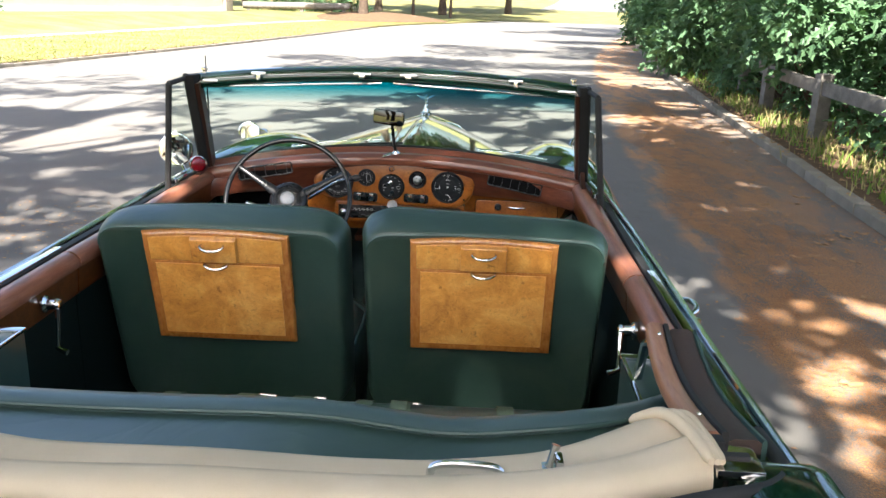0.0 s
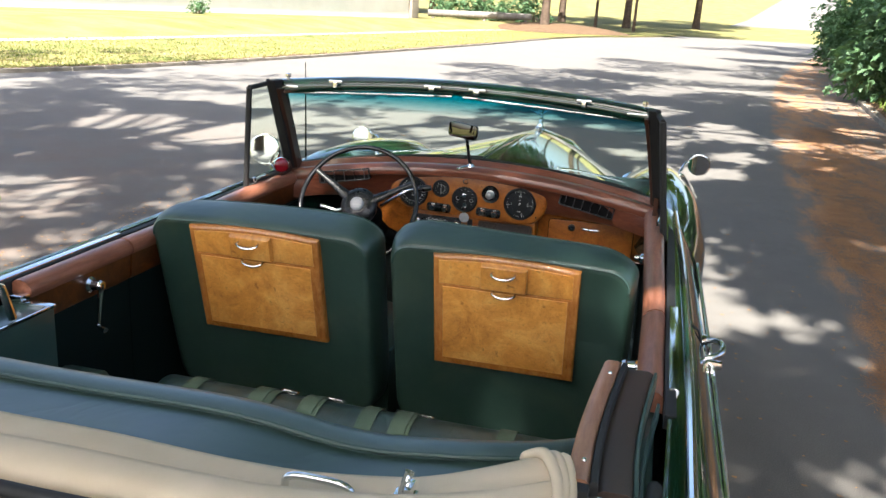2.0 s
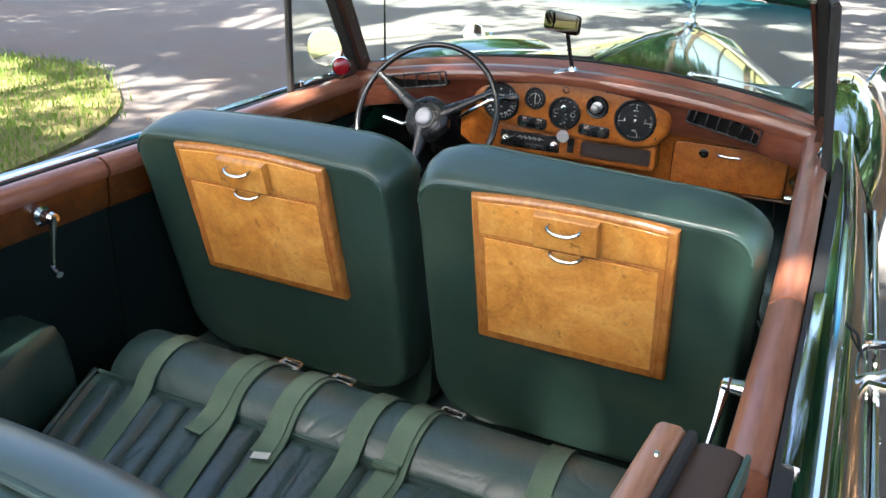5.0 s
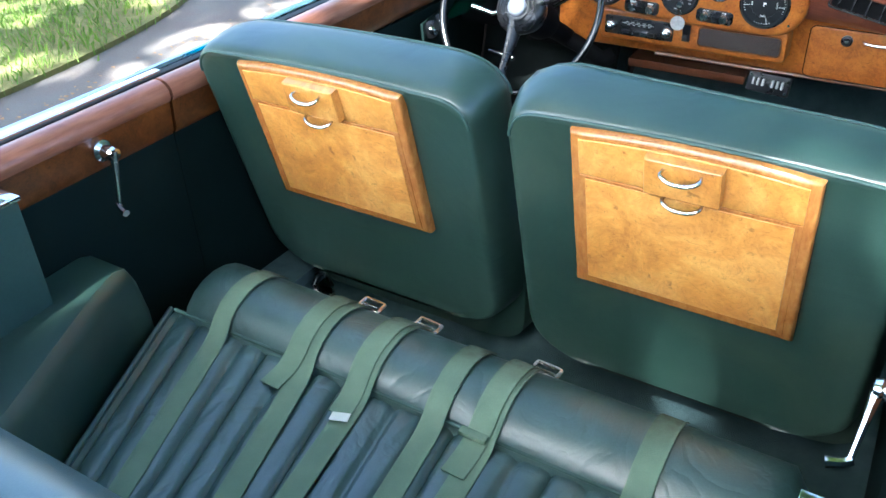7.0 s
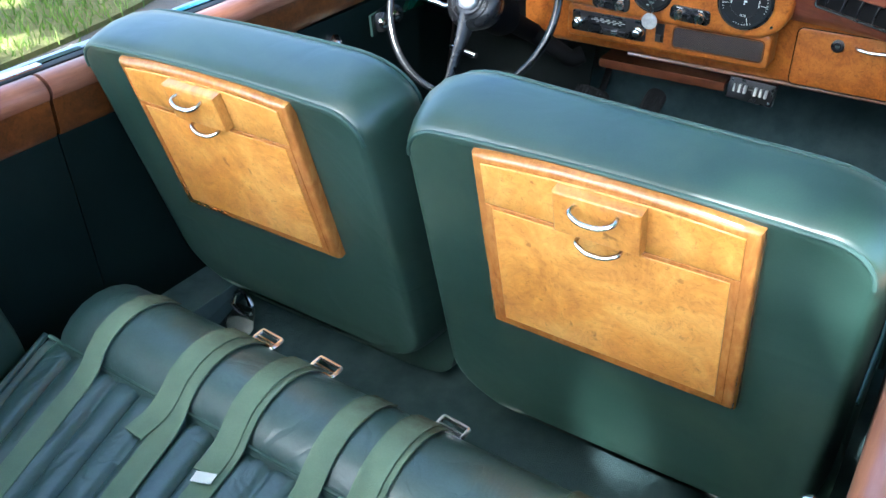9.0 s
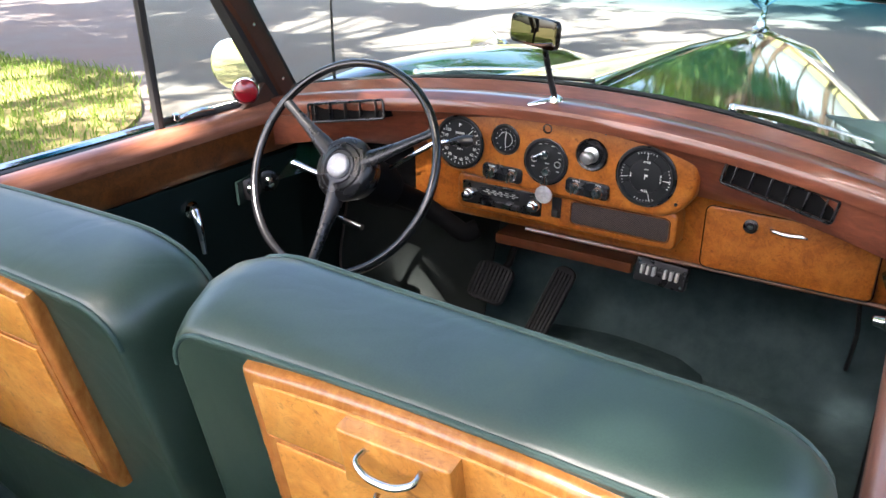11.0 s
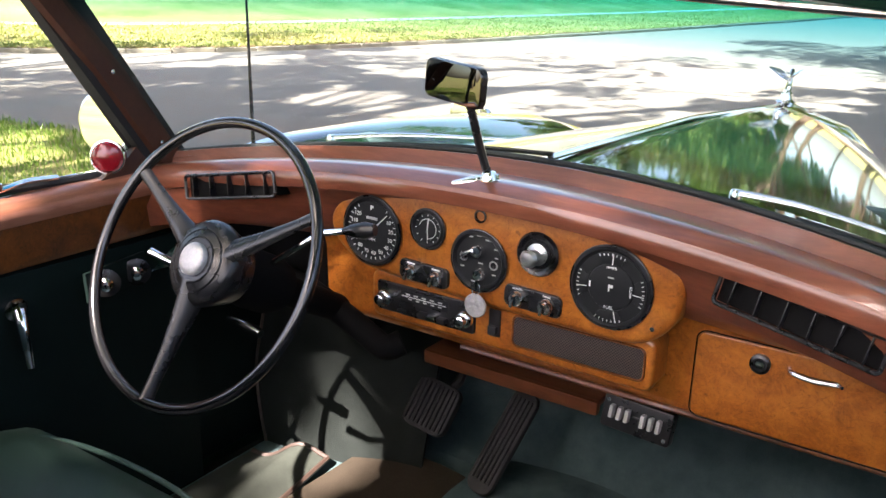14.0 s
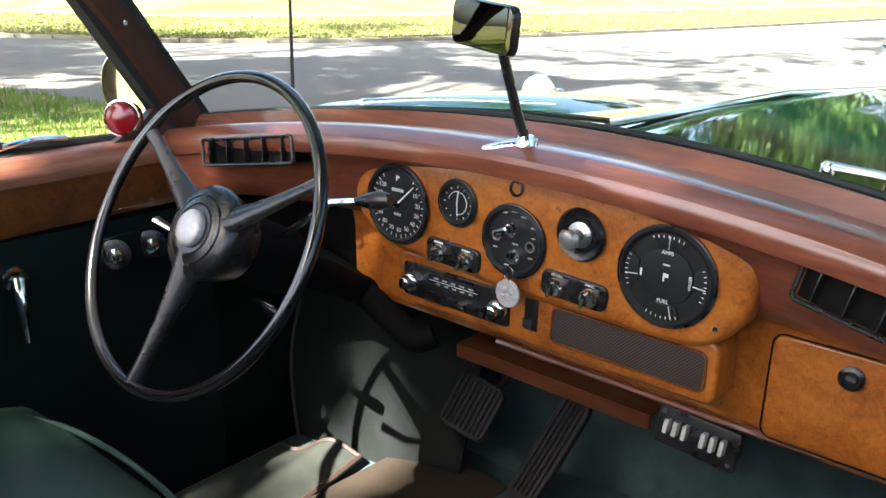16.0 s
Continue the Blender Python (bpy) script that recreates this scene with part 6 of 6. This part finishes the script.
ht = part("heater_switch_panel", plate(rrect(.1, .048, .004), .02, .002, Matrix.Translation((.256, .955, 1.05)) @ Matrix.Rotation(radians(3), 4, "Y") @ Matrix.Rotation(radians(-12), 4, "X")), BLACK, fas, "black panel of small grey switches")
mh = Matrix.Translation((.256, .955, 1.05)) @ Matrix.Rotation(radians(3), 4, "Y") @ Matrix.Rotation(radians(-12), 4, "X")
for k in range(7):
    if k == 3:
        part("switch_toggle", box((0, -.005, .0), (.01, .01, .008), .002, 2, mh), BLACK, fas)
        continue
    part("switch_toggle", box((-.034 + .0113 * k, -.007, .003), (.0055, .014, .018), .0018, 2, mh @ Matrix.Rotation(radians(0), 4, "X")), GREY, fas)
for kx in (-.043, .043):
    part("screw", lathe([(0, .003), (.003, .0025), (.0035, 0)], 10, mh @ Matrix.Translation((kx, 0, -.016 if kx > 0 else .016)) @ Matrix.Rotation(radians(90), 4, "X")), CHROME, fas)

# -- footwell --
part("front_footboard", loft([[(-.7, y, z), (.7, y, z), (.7, y + .02, z - .04), (-.7, y + .02, z - .04)] for y, z in ((.5, .548), (1.4, .55), (1.46, .565), (1.62, .84), (1.64, .9), (1.64, 1.2))]), CARPET, car)
HEEL = surface("brown heel mat", (0.024, 0.018, 0.012), (0.052, 0.04, 0.028), 6, 200, 0.85, 0.08, 0.4, 0.002, spec=0.2)
PALECARPET = surface("pale worn carpet", (0.011, 0.0145, 0.0135), (0.022, 0.027, 0.025), 7, 500, 0.95, 0.04, 0.8, 0.004, spec=0.15)
rows = []
for f in np.linspace(0, 1, 14):
    left = -.765 + .07 * max(0, (.45 - f) / .45) ** 1.5
    rows.append([(lerp(left, -.29, u), lerp(1.275, 1.38, f) + .06 * u, lerp(.545, .95, f) + .008 * math.sin(7 * u + 4 * f)) for u in np.linspace(0, 1, 10)])
part("toe_carpet", thick(loft(rows, False, False), .008, (0, 1, -.3)), PALECARPET, car, "pale worn grey-green footwell carpet")
part("carpet_binding", tube([Vector(r[0]) for r in rows], .0045, 6), HIDE, car)
PALEMAT = surface("pale floor mat", (0.03, 0.035, 0.029), (0.062, 0.069, 0.058), 9, 400, 0.95, 0.04, 0.8, 0.003, spec=0.15)
rows = []
for f in np.linspace(0, 1, 10):
    rows.append([(lerp(-.67 - .012 * f, -.45 - .05 * f, u), lerp(.80, 1.215, f) + .06 * u * f, .557 + .04 * math.exp(-((u - .75) / .3) ** 2) * f + .007 * math.sin(9 * u + 3 * f)) for u in np.linspace(0, 1, 12)])
mat_ob = part("floor_mat", thick(loft(rows, False, False), .008), PALEMAT, car, "rumpled pale floor mat in the driver's footwell")
part("mat_binding", tube([Vector(p) for p in rows[-1]] + [Vector(r[-1]) for r in reversed(rows)], .0065, 6), HIDE, mat_ob)
rows = []
for f in np.linspace(0, 1, 8):
    rows.append([(lerp(-.49 + .03 * f, -.125, u), lerp(.84, 1.385, f), .568 + .035 * math.sin(math.pi * u) * (1 - .4 * f)) for u in np.linspace(0, 1, 10)])
part("heel_pad", thick(loft(rows, False, False), .01), HEEL, car, "worn brown heel pad on the carpet")
part("transmission_hump", put(lathe([(0, .0), (.2, .0), (.19, .05), (.15, .09), (.06, .115), (0, .12)], 28), Matrix.Translation((.05, 1.32, .545)) @ Matrix.Diagonal((1.4, 2.1, .6, 1))), CARPET, car)
BRAKE = Matrix.Translation((-.278, 1.36, .742)) @ Matrix.Rotation(radians(-38), 4, "X") @ Matrix.Rotation(radians(6), 4, "Y")
bp = part("brake_pedal", plate(rrect(.112, .112, .024), .018, .004, BRAKE), RUBBER, car, "ribbed rubber brake pedal")
for k in range(9):
    part("pedal_rib", box((-.046 + .0115 * k, -.003, 0), (.0055, .006, .095), .001, 1, BRAKE), RUBBER, bp)
part("pedal_arm", tube([BRAKE @ Vector((0, .016, 0)), (-.27, 1.46, .76), (-.27, 1.6, .95)], .011, 8), RUBBER, bp)
ACCEL = Matrix.Translation((-.105, 1.37, .71)) @ Matrix.Rotation(radians(-36), 4, "X") @ Matrix.Rotation(radians(11), 4, "Y")
ap = part("accelerator_pedal", plate(rrect(.062, .235, .026), .014, .004, ACCEL), RUBBER, car, "long ribbed blackish accelerator pedal")
for k in range(5):
    part("pedal_rib", box((-.02 + .01 * k, -.003, .004), (.0045, .006, .19), .001, 1, ACCEL), RUBBER, ap)
part("column_cover", box((-.4, 1.24, 1.0), (.23, .12, .06), .02, 4), MATT, car)
part("under_dash_duct", tube(smooth([(-.5, 1.15, 1.05), (-.42, 1.15, 1.035), (-.35, 1.15, 1.01), (-.29, 1.15, .985), (-.24, 1.15, .965), (-.215, 1.17, .975)], 6), .024, 14), MATT, car)
for kx, ky, kz in ((-.655, .876, 1.075), (-.67, .953, 1.072)):
    part("knob_plate", lathe([(.026, 0), (.0265, .002), (.02, .005), (0, .006)], 24, Matrix.Translation((kx - .014, ky, kz)) @ Vector((.8, -.6, .05)).to_track_quat("Z", "Y").to_matrix().to_4x4()), BLACK, car)
    part("chrome_knob", lathe([(.012, .003), (.0115, .007), (.006, .012), (.006, .026), (.009, .03), (.007, .034), (0, .035)], 20, Matrix.Translation((kx - .012, ky, kz)) @ Vector((.8, -.6, .05)).to_track_quat("Z", "Y").to_matrix().to_4x4()), CHROME, car)
part("door_knob", lathe([(.02, 0), (.018, .008), (.01, .014), (.008, .03), (0, .034)], 18, Matrix.Translation((.70, .86, 1.11)) @ Matrix.Rotation(radians(-90), 4, "Y")), CHROME, car)
part("lamp_cable", tube(smooth([(.63, 1.2, 1.0), (.635, 1.27, .9), (.63, 1.4, .8), (.62, 1.5, .68)], 6), .005, 6), RUBBER, car)
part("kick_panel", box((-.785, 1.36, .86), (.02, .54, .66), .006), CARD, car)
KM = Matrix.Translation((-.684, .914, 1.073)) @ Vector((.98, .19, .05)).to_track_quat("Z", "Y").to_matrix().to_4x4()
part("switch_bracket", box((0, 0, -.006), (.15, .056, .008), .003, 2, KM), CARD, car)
part("door_lever", join(lathe([(0, .022), (.02, .018), (.022, 0)], 18, Matrix.Translation((-.722, .725, 1.062)) @ Matrix.Rotation(radians(90), 4, "Y")), tube(smooth([(-.70, .725, 1.062), (-.683, .72, 1.03), (-.672, .718, .965)], 5), [.013, .0125, .012, .0115, .011, .0105, .01, .0095, .009, .008, .007], 10, flat=.6)), CHROME, car)
part("brake_lever", tube([(-.6, 1.1, .95), (-.565, 1.1, .945), (-.53, 1.102, .939), (-.512, 1.1, .937)], [.006, .011, .012, .009], 10), CHROME, car)

# -- window winders --
for s, cy, tip in ((-1, -.246, (-.692, -.262, 1.058)), (1, -.222, (.682, -.275, 1.072))):
    base = Vector((s * .722, cy, 1.163 if s < 0 else 1.15))
    w = part("window_winder", lathe([(.022, 0), (.022, .006), (.014, .012), (.012, .03), (.015, .034), (.012, .042), (0, .044)], 20, Matrix.Translation(base) @ Matrix.Rotation(radians(-90 * s), 4, "Y")), CHROME, car, "chrome window winder handle")
    tp = Vector(tip)
    part("winder_arm", tube(smooth([base + Vector((-s * .036, 0, .006)), lerp(base, tp, .5) + Vector((-s * .02, 0, 0)), tp + Vector((-s * .004, 0, 0))], 5), [.009, .009, .008, .007, .006, .0055, .005, .0048, .0046, .0045, .0045], 8), CHROME, w)
    part("winder_knob", tube([tp, tp + Vector((-s * .012, -.004, -.006)), tp + Vector((-s * .03, -.008, -.010))], [.006, .0065, .008], 8), CHROME, w)

# -- seat belts on the rear bench --
def roll_point(x, a):
    return Vector((x, -.175 + .110 * math.cos(a), .80 + .093 * math.sin(a)))


def belt(x_front, x_back, y_end, width=.044, lift=.0, name="seat_belt", start=0.62):
    """A strap over the rolled front, then lying back on the pleats."""
    line = []
    for k in range(7):
        a = lerp(start, 2.5, k / 6)
        line.append(roll_point(x_front, a) + Vector((0, 0, .0015 + lift)))
    y0, z0 = line[-1].y, line[-1].z
    for f in (.04, .09, .15, .25, .4, .6, .8, 1):
        y = lerp(y0, y_end, f)
        flat = .8355 - .05 * ((-.255 - y) / .6) + lift
        ease = max(0, 1 - (y0 - y) / .05)
        line.append(Vector((lerp(x_front, narrow(x_back, y_end), f), y, flat + (z0 - flat) * ease * ease)))
    rows = []
    for i, p in enumerate(line):
        t = (line[min(i + 1, len(line) - 1)] - line[max(i - 1, 0)]).normalized()
        side = Vector((1, 0, 0)) - t * t.x
        side.normalize()
        up = side.cross(t)
        up = up if up.z > 0 else -up
        rows.append([p + side * width * (k / 10 - .5) - up * (.0011 if k in (2, 4, 6, 8) else 0) for k in range(11)])
    return part(name, thick(loft(rows, False, False), .0025), WEB, rear, "olive green webbing seat belt", 60)


belt(-.455, -.45, -.86)
belt(-.258, -.285, -.345, start=.75, lift=.0035)
belt(-.235, -.22, -.86)
belt(-.112, -.118, -.34, start=.75, lift=.0035)
belt(-.10, -.14, -.86)
belt(.055, .05, -.86)
belt(.145, .135, -.36, lift=.0035)
belt(.155, .14, -.86)
belt(.42, .41, -.86)
part("belt_keeper", box((.14, -.285, .851), (.052, .016, .01), .003, 2, None), WEB, rear)
part("paper_tag", box((0, 0, 0), (.034, .022, .0012), 0, 1, Matrix.Translation((-.093, -.35, .836)) @ Matrix.Rotation(radians(20), 4, "Z") @ Matrix.Rotation(radians(-6), 4, "X")), WHITE, rear, "small white paper tag")
for bx, bz in ((-.222, .851), (-.086, .849), (.172, .845)):
    m = Matrix.Translation((bx, -.073, bz)) @ Matrix.Rotation(radians(-4), 4, "Z") @ Matrix.Rotation(radians(6), 4, "X")
    b = part("belt_buckle", tube([m @ Vector((x, z, 0)) for x, z in rrect(.05, .026, .004, 3)], .0045, 6, True), SATIN, rear, "chrome belt buckle")
    part("buckle_bar", put(tube([(-.025, -.003, 0), (.025, -.003, 0)], .0035, 6), m), SATIN, b)

# -- folded hood and the rear quarters --
rows = []
for y, z in ((-1.092, 1.225), (-1.099, 1.272), (-1.105, 1.288), (-1.118, 1.298), (-1.14, 1.307), (-1.18, 1.306), (-1.206, 1.303), (-1.213, 1.31), (-1.218, 1.327), (-1.226, 1.336), (-1.24, 1.34), (-1.27, 1.34), (-1.289, 1.332), (-1.297, 1.315), (-1.3, 1.28)):
    row = []
    for x in np.linspace(-.7, .641, 72):
        rise = .035 * max(0, (x - .42) / .2) ** 1.3 * min(1, max(.12, (y + 1.24) / .04)) if x > .42 else .02 * max(0, (-x - .45) / .25)
        fwd = .13 * max(0, (abs(x) - .25) / .4) ** 1.5
        fold = .0022 * math.sin(x * 7 + y * 20) + .0012 * math.sin(x * 19 + 2)
        end = -.022 * max(0, (x - .60) / .041) ** 2 * min(1, max(0, (y + 1.21) / .1))
        row.append((x, y + fwd, z + rise + fold + end))
    rows.append(row)
hood = part("folded_hood", thick(loft(rows, False, False), .012), CANVAS, car, "beige cloth hood folded down behind the rear seat", 70)
for k, (dx, r) in enumerate(((0, .009), (.014, .008), (.026, .007))):
    part("cloth_fold", tube(smooth([(.565 + dx, -1.0, 1.31 - .01 * k), (.6 + dx, -1.04, 1.345), (.625 + dx * .7, -1.1, 1.347), (.637 + dx * .5, -1.17, 1.345)], 6), [r * .5] + [r] * 17 + [r * .6], 10), CANVAS, hood)
part("hood_seal", tube(smooth([(-.76, -1.1, 1.32), (-.66, -1.19, 1.325), (-.42, -1.285, 1.322), (0, -1.316, 1.32), (.42, -1.285, 1.322), (.64, -1.212, 1.322), (.71, -1.185, 1.322), (.742, -1.13, 1.318), (.752, -1.0, 1.3)], 8), .0105, 10), RUBBER, hood)
part("bright_edge", tube(smooth([(-.7, -1.21, 1.305), (-.42, -1.318, 1.31), (0, -1.349, 1.312), (.42, -1.318, 1.312), (.64, -1.242, 1.312)], 8), .006, 8), CHROME, hood)
part("hood_handle", put(tube(smooth([(.28, -1.222, 1.285), (.283, -1.222, 1.302), (.297, -1.222, 1.309), (.328, -1.222, 1.31), (.359, -1.222, 1.308), (.373, -1.222, 1.3), (.376, -1.222, 1.282)], 5), .0055, 10), Matrix.Translation((-.004, .046, .018))), CHROME, hood, "chrome grab handle on the folded hood")
part("hood_latch", put(join(box((.445, -1.208, 1.305), (.03, .02, .012), .003), tube([(.44, -1.21, 1.31), (.444, -1.208, 1.328), (.448, -1.205, 1.34)], [.006, .005, .007], 8), box((.452, -1.214, 1.318), (.01, .03, .02), .004)), Matrix.Translation((-.008, .054, .008))), CHROME, hood)
for s in (-1, 1):
    q0, q1 = Vector((s * .669, -.637, 1.330)), Vector((s * .651, -1.10, 1.352))
    side = Vector((s, 0, 0))

    def bar(o0, w, h, drop, mat_, nm, lab=""):
        rows = []
        for f in np.linspace(0, 1, 9):
            c = lerp(q0, q1, f) + side * (o0 - .01 * math.sin(math.pi * f)) + Vector((0, 0, -drop - .016 * math.sin(math.pi * f)))
            rows.append([c + side * (x * w) + Vector((0, 0, z * h)) for x, z in ((-.5, -.5), (-.5, .3), (-.3, .5), (.3, .5), (.5, .3), (.5, -.5))])
        return part(nm, loft(rows), mat_, hd, lab, 50)
    hd = part("hood_frame", tube([q0 + Vector((s * .07, .0, -.05)), lerp(q0, q1, .5) + Vector((s * .06, 0, -.06)), q1 + Vector((s * .05, 0, -.04))], .009, 8), CARD, car, "folded hood frame with timber and hide pads")
    bar(.0, .03, .026, .013, TANWOOD, "timber_rail", "pale reddish timber rail")
    bar(.021, .012, .03, .016, RUBBER, "rubber_seal")
    bar(.049, .046, .022, .022, HIDE, "hide_pad", "dark brown hide pad")
    bar(.076, .007, .03, .026, SEAM, "frame_rail")
    bar(.088, .007, .03, .085, SEAM, "frame_rail")
    for f in (.12, .86):
        part("screw", lathe([(0, .003), (.003, .0025), (.004, 0)], 10, Matrix.Translation(lerp(q0, q1, f) + Vector((0, 0, .002 - .016 * math.sin(math.pi * f))))), CHROME, hd)
    part("hinge_plate", box((s * .674, -1.142, 1.33), (.062, .07, .014), .004), CHROME, hd)
    part("hinge_block", box((s * .652, -1.112, 1.336), (.03, .024, .026), .006), RUBBER, hd)
    part("deck_corner", box((s * .735, -1.22, 1.276), (.13, .2, .11), .04, 4), PAINT, car)
    part("hinge_slot", box((s * .676, -1.14, 1.339), (.035, .012, .004), .001), RUBBER, hd)
    part("hinge_link", tube([(s * .665, -.66, 1.3), (s * .66, -.62, 1.28), (s * .655, -.6, 1.2)], .010, 8), CHROME, hd)
    # quarter window cassette with a bright top edge
    qc = part("quarter_window_case", box((s * .70, -.675, 1.06), (.115, .39, .26), .006), CASE, car, "green quarter panel with a bright upper edge")
    part("bright_edge", join(box((s * .70, -.486, 1.192), (.12, .022, .008), .002), box((s * .645, -.675, 1.192), (.008, .37, .008), .002)), CHROME, qc)
    part("quarter_ledge", box((s * .755, -.49, 1.205), (.085, .03, .014), .003), CHROME, qc)
    part("quarter_floor", box((s * .755, -.9, 1.1), (.09, .5, .03), .005), RUBBER, qc)
    # door handle, lock and window edge outside
    dh = part("door_handle", join(tube(smooth([(s * .872, .065, 1.13), (s * .905, .055, 1.138), (s * .918, .02, 1.143), (s * .915, -.03, 1.143), (s * .895, -.055, 1.137), (s * .872, -.06, 1.13)], 5), .0085, 10),
                                  box((s * .885, -.075, 1.125), (.06, .022, .02), .006), box((s * .868, .07, 1.128), (.03, .03, .03), .006)), CHROME, car, "chrome loop door handle")
    part("door_lock", lathe([(0, .012), (.01, .01), (.013, 0)], 16, Matrix.Translation((s * .893, -.19, 1.1)) @ Matrix.Rotation(radians(90 * s), 4, "Y")), CHROME, dh)
    part("shut_line", tube([(s * .812, -.055, 1.229), (s * .85, -.055, 1.2), (s * .893, -.06, 1.08), (s * .905, -.065, .85)], .003, 6), RUBBER, car)
    part("window_edge", box((s * .787, -.27, 1.231), (.02, .5, .022), .003), CHROME, car)
    part("waist_strip", tube([(s * .88, -1.3, 1.14), (s * .893, -.6, 1.122), (s * .893, 0, 1.115), (s * .88, .8, 1.13)], .006, 8), CHROME, car)
bm = plate([(-.075, -.05), (.075, -.05), (.07, .0), (.03, .05), (-.05, .045)], .006, .002)
part("seat_bracket", join(put(bm, Matrix.Translation((-.565, .12, .622)) @ Matrix.Rotation(radians(-78), 4, "X")), tube(smooth([(-.60, .16, .63), (-.585, .165, .66), (-.56, .17, .668), (-.54, .165, .64)], 4), .007, 8), tube([(-.64, .14, .612), (-.66, .1, .612), (-.69, .06, .615)], .006, 8)), CHROME, car, "bright metal seat runner bracket")
part("sill_carpet", box((-.675, .1, .63), (.12, 1.1, .06), .012), CARPET, car)
